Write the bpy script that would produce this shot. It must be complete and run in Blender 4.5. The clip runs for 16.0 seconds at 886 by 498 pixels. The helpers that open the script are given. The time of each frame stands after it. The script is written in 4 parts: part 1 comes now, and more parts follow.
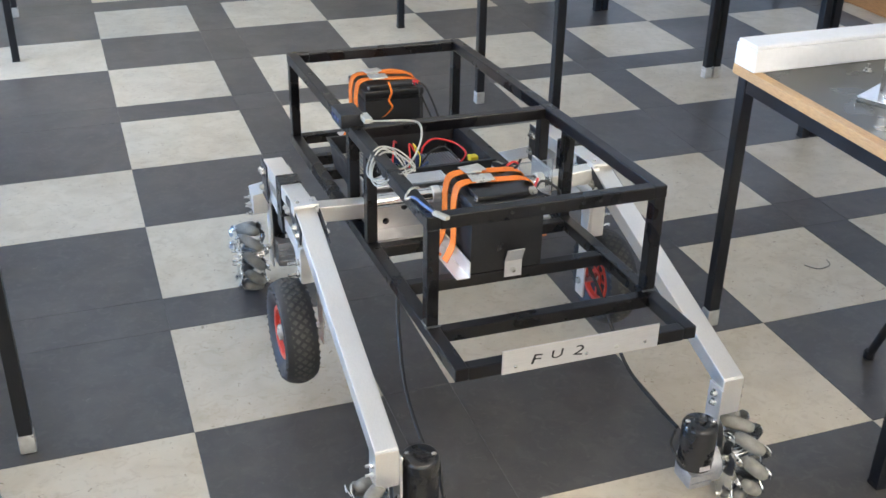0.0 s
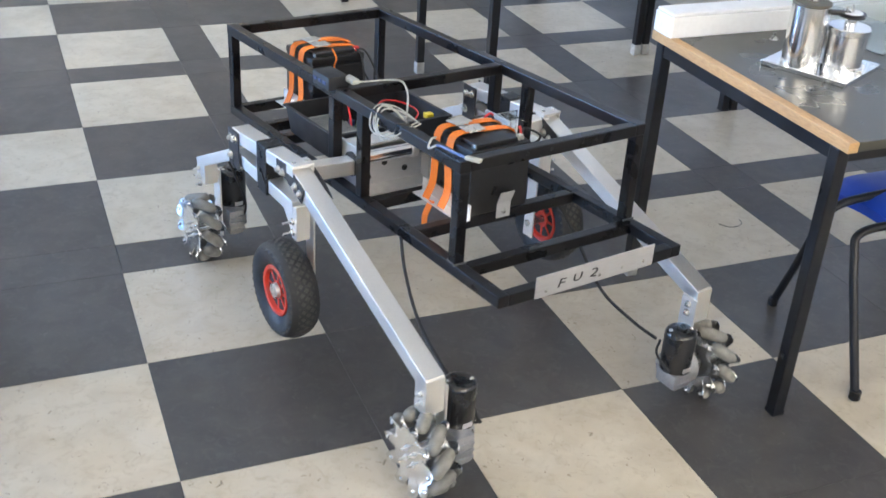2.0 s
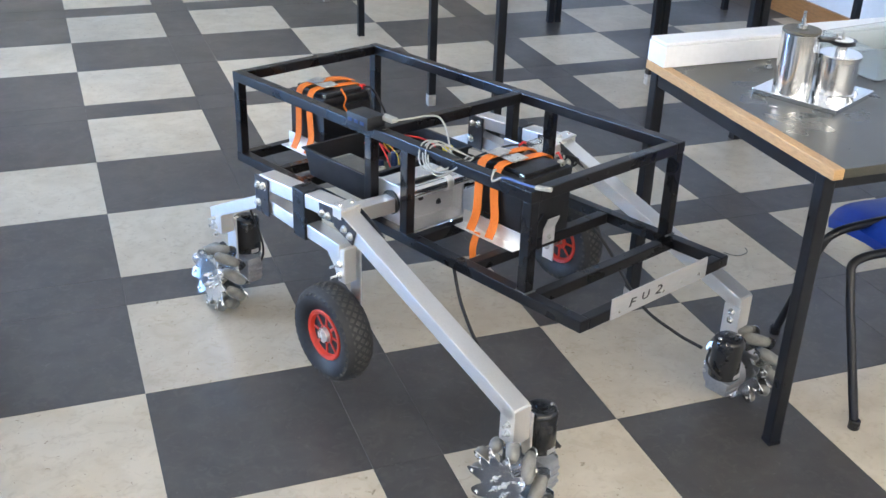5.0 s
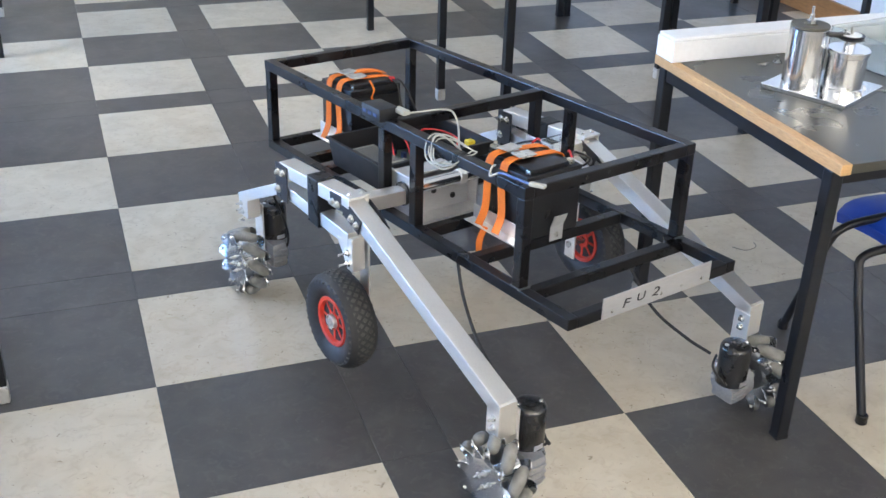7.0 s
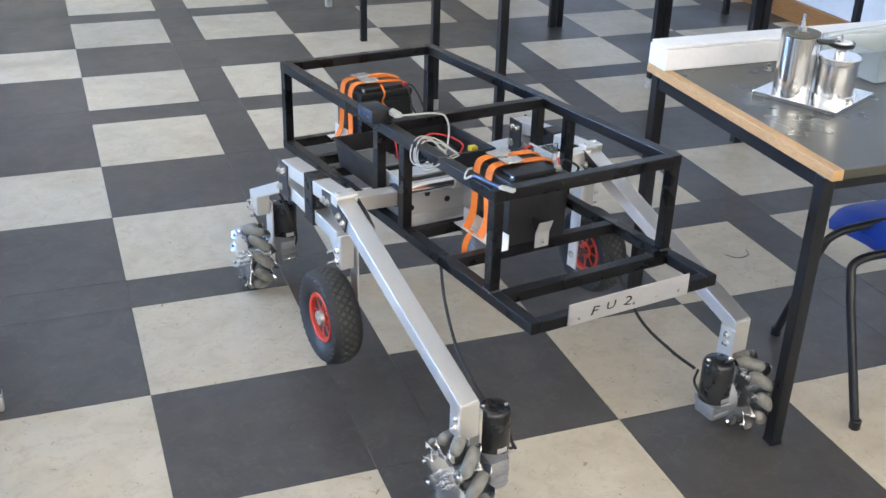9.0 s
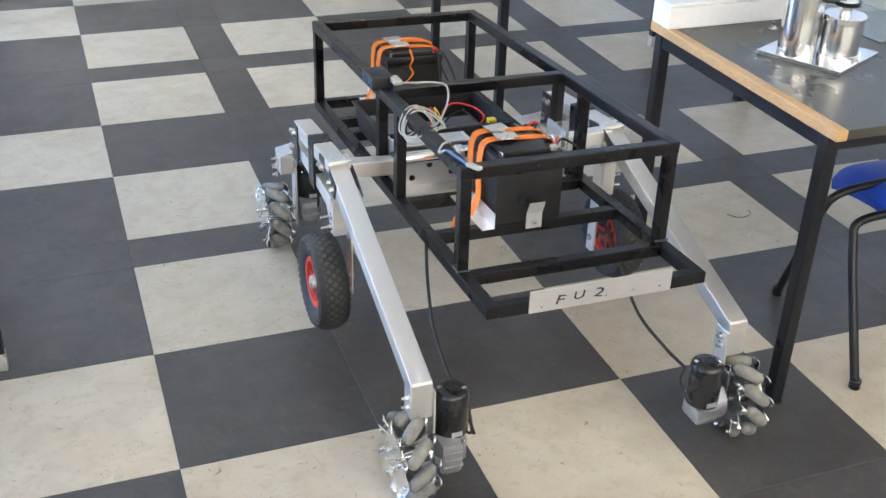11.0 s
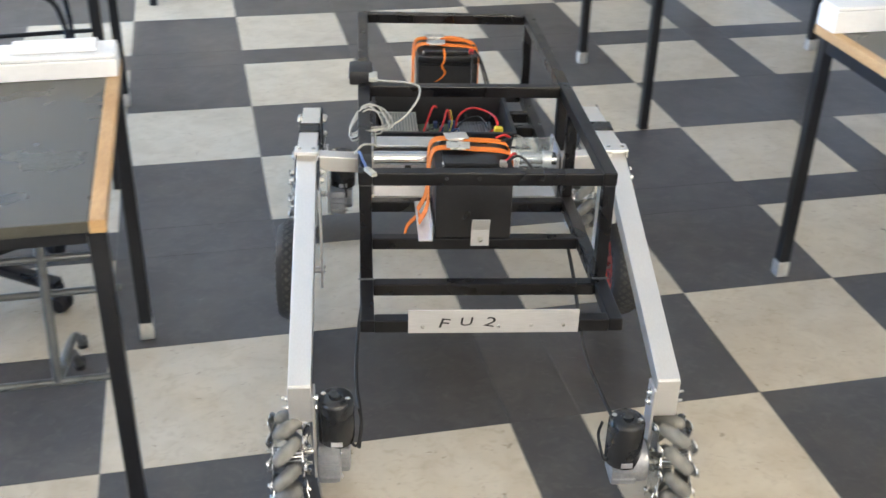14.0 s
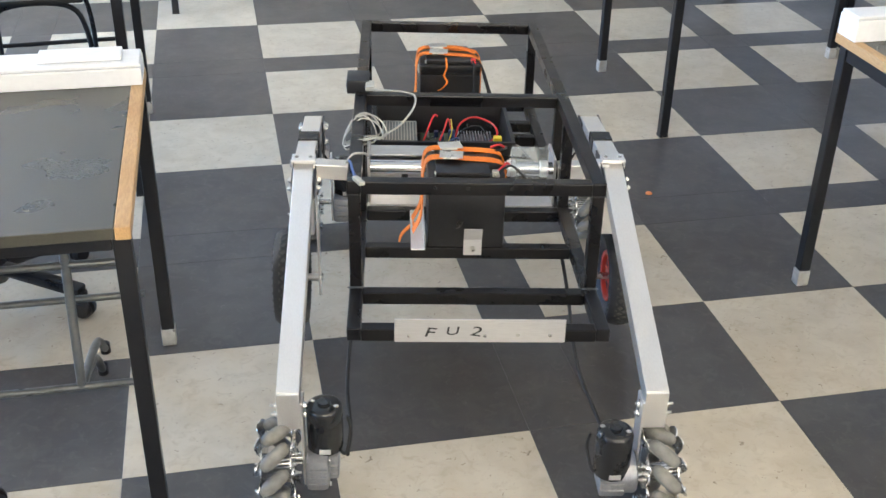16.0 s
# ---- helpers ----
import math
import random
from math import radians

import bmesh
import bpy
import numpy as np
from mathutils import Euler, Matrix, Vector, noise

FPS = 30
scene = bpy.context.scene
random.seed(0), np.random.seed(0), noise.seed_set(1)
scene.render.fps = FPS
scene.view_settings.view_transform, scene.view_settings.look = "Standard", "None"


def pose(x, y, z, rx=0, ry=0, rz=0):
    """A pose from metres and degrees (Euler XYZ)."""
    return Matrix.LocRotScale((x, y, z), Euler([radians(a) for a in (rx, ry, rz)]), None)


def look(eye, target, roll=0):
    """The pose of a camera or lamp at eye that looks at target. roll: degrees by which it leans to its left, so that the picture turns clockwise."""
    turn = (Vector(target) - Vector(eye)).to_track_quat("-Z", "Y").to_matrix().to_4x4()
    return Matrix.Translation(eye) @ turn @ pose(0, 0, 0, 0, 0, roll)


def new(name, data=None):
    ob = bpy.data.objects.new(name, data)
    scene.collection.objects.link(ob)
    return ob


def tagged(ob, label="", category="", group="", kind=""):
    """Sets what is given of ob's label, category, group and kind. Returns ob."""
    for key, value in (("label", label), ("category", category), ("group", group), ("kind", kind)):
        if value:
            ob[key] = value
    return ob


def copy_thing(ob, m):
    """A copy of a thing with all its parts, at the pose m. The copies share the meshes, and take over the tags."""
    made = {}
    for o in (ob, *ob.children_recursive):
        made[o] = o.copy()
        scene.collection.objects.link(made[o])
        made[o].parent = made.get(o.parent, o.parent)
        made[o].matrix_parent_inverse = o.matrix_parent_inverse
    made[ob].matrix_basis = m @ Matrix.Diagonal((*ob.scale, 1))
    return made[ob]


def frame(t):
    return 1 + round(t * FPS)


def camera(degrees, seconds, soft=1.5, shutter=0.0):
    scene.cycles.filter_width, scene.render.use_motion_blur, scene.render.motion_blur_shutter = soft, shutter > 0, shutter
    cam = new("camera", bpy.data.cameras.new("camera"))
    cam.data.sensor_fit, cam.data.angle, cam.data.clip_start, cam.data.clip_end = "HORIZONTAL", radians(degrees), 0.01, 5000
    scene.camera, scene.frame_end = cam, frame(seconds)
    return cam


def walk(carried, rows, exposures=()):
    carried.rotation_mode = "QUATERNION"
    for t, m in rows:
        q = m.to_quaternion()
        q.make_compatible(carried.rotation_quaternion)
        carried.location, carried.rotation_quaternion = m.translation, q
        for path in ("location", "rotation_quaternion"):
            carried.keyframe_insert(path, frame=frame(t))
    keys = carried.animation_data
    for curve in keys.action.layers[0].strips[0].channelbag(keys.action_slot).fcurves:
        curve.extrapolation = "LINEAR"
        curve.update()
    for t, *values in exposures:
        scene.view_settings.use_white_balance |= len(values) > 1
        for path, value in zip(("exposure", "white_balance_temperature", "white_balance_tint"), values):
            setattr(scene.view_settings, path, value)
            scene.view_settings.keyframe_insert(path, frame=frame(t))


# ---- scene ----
cam = camera(44.38, 16.0, soft=1.5, shutter=0.6)
PATH = [
    (0, (-0.1611, -2.2753, 1.7342), (0.4361, -0.6223, 0.7797), 1.09),
    (0.5, (-0.1700, -2.2856, 1.7226), (0.4523, -0.6446, 0.7635), 1.49),
    (1, (-0.1443, -2.3023, 1.7234), (0.4519, -0.6851, 0.7089), 2.23),
    (1.5, (-0.1331, -2.3842, 1.7468), (0.4413, -0.7539, 0.7408), 1.50),
    (1.8, (-0.2021, -2.4724, 1.7476), (0.4696, -0.8534, 0.7846), 2.41),
    (2, (-0.2437, -2.5106, 1.7358), (0.4548, -0.9059, 0.7677), 3.55),
    (2.3, (-0.2401, -2.5479, 1.7598), (0.4393, -0.9392, 0.7849), 3.86),
    (2.5, (-0.2111, -2.5815, 1.7508), (0.4267, -0.9333, 0.8143), 3.03),
    (3, (-0.1509, -2.6036, 1.7528), (0.4762, -0.9441, 0.8295), 2.11),
    (3.5, (-0.1420, -2.6002, 1.7540), (0.4900, -0.9340, 0.8459), 1.94),
    (4, (-0.1350, -2.5891, 1.7502), (0.5017, -0.9262, 0.8394), 2.02),
    (6.5, (-0.1298, -2.5649, 1.7442), (0.4992, -0.9098, 0.8140), 1.78),
    (7, (-0.1322, -2.5828, 1.7559), (0.4869, -0.9248, 0.8244), 1.77),
    (7.5, (-0.1340, -2.5867, 1.7505), (0.4853, -0.9242, 0.8272), 1.68),
    (8, (-0.1357, -2.5955, 1.7525), (0.4871, -0.9283, 0.8400), 1.62),
    (10.5, (-0.1448, -2.5935, 1.7341), (0.5023, -0.9342, 0.8242), 2.04),
    (11, (-0.1441, -2.5878, 1.7519), (0.4797, -0.9595, 0.7723), 1.86),
    (11.5, (-0.1401, -2.5902, 1.7501), (0.4897, -0.9533, 0.7888), 1.58),
    (12, (-0.1438, -2.5866, 1.7548), (0.4805, -0.9500, 0.7896), 1.38),
    (12.5, (-0.1279, -2.5814, 1.7507), (0.4830, -0.9415, 0.7823), 0.78),
    (13, (-0.1398, -2.5872, 1.7508), (0.4691, -0.9476, 0.7808), 1.10),
    (13.3, (-0.1432, -2.5882, 1.7583), (0.4043, -0.9315, 0.7809), 1.29),
    (13.5, (-0.1512, -2.5795, 1.7523), (0.3653, -0.9169, 0.7679), 1.45),
    (14, (-0.1735, -2.5648, 1.7469), (0.2241, -0.8774, 0.7496), 1.55),
    (14.5, (-0.1844, -2.5589, 1.7460), (0.1114, -0.8596, 0.7337), 1.61),
    (15, (-0.1799, -2.5643, 1.7548), (0.1434, -0.8666, 0.7482), 1.05),
    (15.5, (-0.1826, -2.5691, 1.7528), (0.1778, -0.8709, 0.7598), 1.23),
    (16, (-0.1802, -2.5749, 1.7549), (0.1854, -0.8741, 0.7682), 1.18),
]
walk(cam, [(t, look(eye, target, roll)) for t, eye, target, roll in PATH], [(0, -0.07, 5950, 13), (3.5, -0.07, 5720, 13.5), (8, -0.09, 5760, 13.5), (11, -0.09, 5880, 12.5), (13, -0.07, 5920, 12.5), (14, -0.07, 6050, 12.5), (16, -0.07, 6080, 12.5)])

# the robot's way over the floor: seconds, x, y, heading
ROVER = [
    (0, 0.7330, 0.8573, -89.29),
    (0.5, 0.7147, 0.8308, -86.89),
    (1, 0.7101, 0.8158, -84.30),
    (1.5, 0.7115, 0.8194, -82.08),
    (2, 0.6729, 0.7993, -78.48),
    (2.5, 0.6662, 0.7725, -75.53),
    (3, 0.6570, 0.7594, -72.92),
    (3.5, 0.6429, 0.7376, -69.94),
    (4, 0.6393, 0.7310, -68.01),
    (6.5, 0.7104, 0.7280, -72.93),
    (7, 0.7369, 0.7472, -74.31),
    (7.5, 0.7622, 0.7694, -76.01),
    (8, 0.7850, 0.7872, -77.43),
    (10.5, 0.8973, 0.7243, -87.02),
    (11, 0.9208, 0.6968, -89.31),
    (11.5, 0.9130, 0.6845, -88.96),
    (12, 0.9098, 0.6832, -88.92),
    (12.5, 0.9139, 0.6852, -89.16),
    (13, 0.8502, 0.6840, -92.55),
    (13.5, 0.7317, 0.6898, -95.98),
    (14, 0.5855, 0.7043, -98.56),
    (14.5, 0.5212, 0.7141, -99.98),
    (15, 0.5225, 0.7128, -99.93),
    (15.5, 0.5205, 0.7141, -99.88),
    (16, 0.5321, 0.7062, -99.28),
]

# ---- light ----
world = bpy.data.worlds.new("world")
scene.world = world
world.use_nodes = True
wn = world.node_tree
sky = wn.nodes.new("ShaderNodeTexSky")
sky.sky_type = "NISHITA"
sky.sun_disc = False
sky.sun_elevation, sky.sun_rotation = radians(40), radians(200)
wn.links.new(sky.outputs[0], wn.nodes["Background"].inputs[0])
wn.nodes["Background"].inputs[1].default_value = 0.12


def area_lamp(name, where, turn, sx, sy, watts, colour):
    data = bpy.data.lights.new(name, "AREA")
    data.shape, data.size, data.size_y, data.energy, data.color = "RECTANGLE", sx, sy, watts, colour
    ob = new(name, data)
    ob.matrix_world = pose(*where, *turn)
    return ob


# assumed west windows give blue sky light; added warm lamps brighten the ceiling
SKY_BLUE, WARM_FILL = (0.30, 0.57, 1.0), (1.0, 0.86, 0.64)
for wy, sky_watts, fill_watts in ((-2.6, 35, 40), (2.6, 370, 300), (5.4, 90, 80)):
    area_lamp("window_daylight", (-4.40, wy, 1.20), (0, -90, 0), 0.9, 2.3, sky_watts, SKY_BLUE)
    area_lamp("ground_bounce", (-4.36, wy, 2.10), (0, -90 - 50, 0), 0.9, 2.3, fill_watts, WARM_FILL)
# south pair: warm fill only, in unseen added openings, no sky lamp
for wx in (-0.2, 2.4):
    area_lamp("ground_bounce", (wx, -5.40, 1.95), (90 + 62, 0, 0), 2.3, 1.3, 212, WARM_FILL)


# ---- materials ----
def material(name, colour, rough=0.5, metal=0.0, grain=0.15, scale=60.0, bump=0.05, stain=0.15, stain_scale=5.0, stretch=(1, 1, 1),
             dark=None, random_value=0.0, coat=0.0, spec=0.5, gloss_var=0.1):
    m = bpy.data.materials.new(name)
    m.use_nodes = True
    nt = m.node_tree
    n, l = nt.nodes, nt.links
    b = n["Principled BSDF"]
    b.inputs["Roughness"].default_value, b.inputs["Metallic"].default_value = rough, metal
    b.inputs["Coat Weight"].default_value = coat
    b.inputs["Specular IOR Level"].default_value = spec
    tc = n.new("ShaderNodeTexCoord")
    mp = n.new("ShaderNodeMapping")
    mp.inputs["Scale"].default_value = stretch
    l.new(tc.outputs["Object"], mp.inputs[0])
    fine, big = n.new("ShaderNodeTexNoise"), n.new("ShaderNodeTexNoise")
    fine.inputs["Scale"].default_value, big.inputs["Scale"].default_value = scale, stain_scale
    fine.inputs["Detail"].default_value, big.inputs["Detail"].default_value = 6, 5
    l.new(mp.outputs[0], fine.inputs[0])
    l.new(tc.outputs["Object"], big.inputs[0])
    mix1, mix2 = n.new("ShaderNodeMix"), n.new("ShaderNodeMix")
    for mx in (mix1, mix2):
        mx.data_type = "RGBA"
    second = dark or tuple(c * 0.45 for c in colour)
    mix1.inputs[6].default_value, mix1.inputs[7].default_value = (*colour, 1), (*second, 1)
    mix2.inputs[7].default_value = (*second, 1)
    r1, r2 = n.new("ShaderNodeMapRange"), n.new("ShaderNodeMapRange")
    for r, top in ((r1, grain), (r2, stain)):
        r.inputs["From Min"].default_value, r.inputs["From Max"].default_value = 0.4, 0.75
        r.inputs["To Max"].default_value = top
    l.new(fine.outputs[0], r1.inputs[0])
    l.new(big.outputs[0], r2.inputs[0])
    l.new(r1.outputs[0], mix1.inputs[0])
    l.new(r2.outputs[0], mix2.inputs[0])
    l.new(mix1.outputs[2], mix2.inputs[6])
    out = mix2.outputs[2]
    if random_value:
        info, hsv, mr = n.new("ShaderNodeObjectInfo"), n.new("ShaderNodeHueSaturation"), n.new("ShaderNodeMapRange")
        mr.inputs["To Min"].default_value, mr.inputs["To Max"].default_value = 1 - random_value, 1 + random_value
        l.new(info.outputs["Random"], mr.inputs[0])
        l.new(mr.outputs[0], hsv.inputs["Value"])
        l.new(out, hsv.inputs["Color"])
        out = hsv.outputs[0]
    l.new(out, b.inputs["Base Color"])
    rr = n.new("ShaderNodeMapRange")
    rr.inputs["From Min"].default_value, rr.inputs["From Max"].default_value = 0.3, 0.7
    rr.inputs["To Min"].default_value, rr.inputs["To Max"].default_value = max(0.03, rough - gloss_var), min(1, rough + gloss_var)
    l.new(big.outputs[0], rr.inputs[0])
    l.new(rr.outputs[0], b.inputs["Roughness"])
    if bump:
        bp = n.new("ShaderNodeBump")
        bp.inputs["Strength"].default_value, bp.inputs["Distance"].default_value = bump, 0.002
        l.new(fine.outputs[0], bp.inputs["Height"])
        l.new(bp.outputs[0], b.inputs["Normal"])
    return m


def tile_material(name, base, vein, fleck, fleck_amount, rough):
    """Marbled vinyl tile: soft cloudy veins, scuffs and small chips, in the floor's own space."""
    m = bpy.data.materials.new(name)
    m.use_nodes = True
    nt = m.node_tree
    n, l = nt.nodes, nt.links
    b = n["Principled BSDF"]
    geo, info = n.new("ShaderNodeNewGeometry"), n.new("ShaderNodeObjectInfo")
    add = n.new("ShaderNodeVectorMath")
    add.operation = "MULTIPLY_ADD"
    add.inputs[1].default_value = (1, 1, 1)
    comb = n.new("ShaderNodeCombineXYZ")
    for k in range(3):
        l.new(info.outputs["Random"], comb.inputs[k])
    l.new(geo.outputs["Position"], add.inputs[0])
    l.new(comb.outputs[0], add.inputs[2])
    cloud, vein_n, chip, scuff = (n.new("ShaderNodeTexNoise") for _ in range(4))
    for node, sc, det, dist in ((cloud, 9, 8, 0.8), (vein_n, 30, 10, 1.2), (chip, 48, 4, 1.4), (scuff, 2.3, 10, 0.2)):
        node.inputs["Scale"].default_value, node.inputs["Detail"].default_value, node.inputs["Distortion"].default_value = sc, det, dist
        l.new((geo.outputs["Position"] if node is scuff else add.outputs[0]), node.inputs[0])

    def ramp(src, lo, hi, top):
        r = n.new("ShaderNodeMapRange")
        r.inputs["From Min"].default_value, r.inputs["From Max"].default_value, r.inputs["To Max"].default_value = lo, hi, top
        l.new(src.outputs[0], r.inputs[0])
        return r.outputs[0]

    def mixed(a, colour, fac):
        mx = n.new("ShaderNodeMix")
        mx.data_type = "RGBA"
        if isinstance(a, tuple):
            mx.inputs[6].default_value = (*a, 1)
        else:
            l.new(a, mx.inputs[6])
        mx.inputs[7].default_value = (*colour, 1)
        l.new(fac, mx.inputs[0])
        return mx.outputs[2]

    c = mixed(base, vein, ramp(cloud, 0.40, 0.70, 0.55))
    c = mixed(c, vein, ramp(vein_n, 0.52, 0.72, 0.6))
    c = mixed(c, fleck, ramp(chip, 0.665, 0.74, fleck_amount))
    c = mixed(c, tuple(0.55 * v for v in vein), ramp(scuff, 0.5, 0.75, 0.25))
    hsv, mr = n.new("ShaderNodeHueSaturation"), n.new("ShaderNodeMapRange")
    mr.inputs["To Min"].default_value, mr.inputs["To Max"].default_value = 0.93, 1.07
    l.new(info.outputs["Random"], mr.inputs[0])
    l.new(mr.outputs[0], hsv.inputs["Value"])
    l.new(c, hsv.inputs["Color"])
    l.new(hsv.outputs[0], b.inputs["Base Color"])
    rr = n.new("ShaderNodeMapRange")
    rr.inputs["From Min"].default_value, rr.inputs["From Max"].default_value = 0.3, 0.7
    rr.inputs["To Min"].default_value, rr.inputs["To Max"].default_value = rough - 0.04, rough + 0.10
    l.new(scuff.outputs[0], rr.inputs[0])
    l.new(rr.outputs[0], b.inputs["Roughness"])
    return m


M_LIGHT = tile_material("light_vinyl", (0.535, 0.482, 0.385), (0.40, 0.345, 0.25), (0.13, 0.09, 0.05), 0.75, 0.34)
M_DARK = tile_material("dark_vinyl", (0.060, 0.057, 0.056), (0.104, 0.097, 0.091), (0.22, 0.21, 0.19), 0.25, 0.33)
M_OLIVE = material("olive_phenolic", (0.085, 0.078, 0.055), 0.55, 0, 0.3, 150, 0.06, 0.3, 14)
M_GROOVE = material("dusty_tread", (0.075, 0.073, 0.066), 0.8, 0, 0.4, 120, 0.1, 0.4, 20)
M_JOINT = material("floor_joint", (0.075, 0.07, 0.065), 0.8)
M_BLACK = material("black_painted_steel", (0.0032, 0.0032, 0.0045), 0.30, 0, 0.4, 90, 0.04, 0.3, 9, dark=(0.012, 0.011, 0.011), spec=0.35)
M_ALU = material("milled_aluminium", (0.90, 0.885, 0.86), 0.40, 0.90, 0.25, 25, 0, 0.18, 7, stretch=(2, 14, 14), dark=(0.70, 0.68, 0.66), gloss_var=0.06)
M_ALU_CAST = material("cast_aluminium", (0.40, 0.41, 0.43), 0.48, 0.75, 0.3, 120, 0.12, 0.25, 12)
M_SHEET = material("aluminium_sheet", (0.70, 0.70, 0.71), 0.38, 0.75, 0.2, 40, 0, 0.15, 6, stretch=(1, 1, 12))
M_POLISHED = material("polished_aluminium", (0.78, 0.79, 0.80), 0.16, 1.0, 0.15, 30, 0.02, 0.1, 6, stretch=(20, 20, 1), gloss_var=0.05)
M_JOINT_STEEL = material("oiled_dark_steel", (0.035, 0.036, 0.045), 0.34, 0.4, 0.4, 60, 0.05, 0.4, 18, dark=(0.10, 0.10, 0.10))
M_ZINC = material("zinc_bolt", (0.62, 0.62, 0.60), 0.28, 0.95, 0.2, 80, 0.05, 0.2, 20)
M_MOTOR = material("black_enamel", (0.010, 0.010, 0.011), 0.28, 0, 0.2, 70, 0.02, 0.2, 15, dark=(0.03, 0.03, 0.03), coat=0.3)
M_ROLLER = material("grey_rubber_roller", (0.25, 0.245, 0.225), 0.62, 0, 0.3, 90, 0.15, 0.4, 25, dark=(0.10, 0.095, 0.085))
M_TYRE = material("tyre_rubber", (0.015, 0.0155, 0.018), 0.6, 0, 0.4, 80, 0.2, 0.4, 12, dark=(0.040, 0.039, 0.037))
M_RED = material("red_plastic_rim", (0.62, 0.045, 0.02), 0.38, 0, 0.2, 60, 0.03, 0.3, 14)
M_STRAP = material("orange_webbing", (0.85, 0.22, 0.015), 0.6, 0, 0.45, 300, 0.3, 0.2, 20, dark=(0.55, 0.12, 0.01))
M_BATTERY = material("battery_case", (0.008, 0.008, 0.009), 0.35, 0, 0.3, 100, 0.04, 0.3, 12, dark=(0.022, 0.022, 0.024))
M_TRAY = material("black_plastic_tray", (0.012, 0.013, 0.016), 0.45, 0, 0.3, 120, 0.08, 0.3, 10)
M_TAPE = material("black_tape", (0.008, 0.008, 0.009), 0.3, 0, 0.3, 60, 0.25, 0.4, 25)
M_WHITE_WIRE = material("white_cable", (0.42, 0.42, 0.38), 0.45, 0, 0.2, 80, 0.02, 0.2, 30)
M_BLUE_WIRE = material("blue_cable", (0.07, 0.13, 0.34), 0.45, 0, 0.2, 80, 0.02, 0.2, 30)
M_RED_WIRE = material("red_cable", (0.6, 0.02, 0.02), 0.4, 0, 0.2, 80, 0.02, 0.2, 30)
M_BLACK_WIRE = material("black_cable", (0.012, 0.012, 0.012), 0.5, 0, 0.2, 80, 0.02, 0.2, 30)
M_YELLOW = material("yellow_plastic", (0.75, 0.6, 0.03), 0.4, 0, 0.2, 80, 0.02, 0.2, 30)
M_GREEN = material("circuit_board", (0.03, 0.08, 0.035), 0.4, 0, 0.5, 200, 0.05, 0.4, 60, dark=(0.2, 0.18, 0.12))
M_MESH = material("perforated_steel_cover", (0.55, 0.53, 0.45), 0.45, 0.6, 0.5, 260, 0.25, 0.2, 10)
M_BLUE_BOX = material("blue_component", (0.03, 0.055, 0.16), 0.4, 0, 0.2, 80, 0.02, 0.2, 30)
M_INK = material("marker_ink", (0.015, 0.015, 0.018), 0.5, 0, 0.3, 200, 0, 0.3, 40)
M_LAMINATE = material("black_laminate", (0.044, 0.044, 0.036), 0.30, 0, 0.35, 220, 0.0, 0.6, 7.0, dark=(0.080, 0.076, 0.058), gloss_var=0.06)
M_WOOD = material("beech_edging", (0.52, 0.33, 0.15), 0.45, 0, 0.6, 30, 0.06, 0.3, 6, stretch=(9, 1.5, 9), dark=(0.30, 0.17, 0.07))
M_LEG = material("black_table_steel", (0.006, 0.007, 0.010), 0.36, 0, 0.4, 60, 0.03, 0.4, 8, dark=(0.016, 0.016, 0.018), spec=0.4)
M_TIP = material("silver_tape_tip", (0.62, 0.62, 0.60), 0.35, 0.5, 0.4, 50, 0.15, 0.4, 30, dark=(0.3, 0.29, 0.26))
M_WHITE = material("white_plastic_trunking", (0.80, 0.81, 0.82), 0.4, 0, 0.1, 60, 0.02, 0.12, 4)
M_CHAIR_BLUE = material("blue_polypropylene", (0.012, 0.055, 0.42), 0.42, 0, 0.3, 250, 0.15, 0.2, 6)
M_CASTOR = material("black_nylon", (0.010, 0.010, 0.012), 0.35, 0, 0.3, 80, 0.03, 0.3, 12)
M_GREY_STEEL = material("worn_grey_steel", (0.16, 0.17, 0.17), 0.35, 0.5, 0.5, 40, 0.05, 0.5, 8)
M_WALL = material("white_wall_paint", (0.74, 0.76, 0.78), 0.6, 0, 0.1, 30, 0.03, 0.1, 1.5)
M_FARWALL = material("beige_wall_paint", (0.50, 0.42, 0.30), 0.55, 0, 0.2, 30, 0.03, 0.25, 1.5)
M_CEIL = material("ceiling_paint", (0.87, 0.85, 0.79), 0.7, 0, 0.1, 30, 0.03, 0.1, 1.5)
M_SKIRT = material("varnished_skirting", (0.33, 0.16, 0.055), 0.4, 0, 0.6, 20, 0.05, 0.3, 4, stretch=(8, 1, 8))
M_ORANGE_MARK = material("orange_mark", (0.75, 0.25, 0.08), 0.6)


def glass_material(name, colour, rough, alpha):
    m = bpy.data.materials.new(name)
    m.use_nodes = True
    b = m.node_tree.nodes["Principled BSDF"]
    b.inputs["Base Color"].default_value = (*colour, 1)
    b.inputs["Roughness"].default_value = rough
    b.inputs["Transmission Weight"].default_value = alpha
    b.inputs["IOR"].default_value = 1.2
    return m


M_CLEAR = glass_material("clear_plastic", (0.85, 0.9, 0.92), 0.12, 0.9)
M_PANE = glass_material("window_glass", (0.95, 0.97, 1.0), 0.0, 1.0)


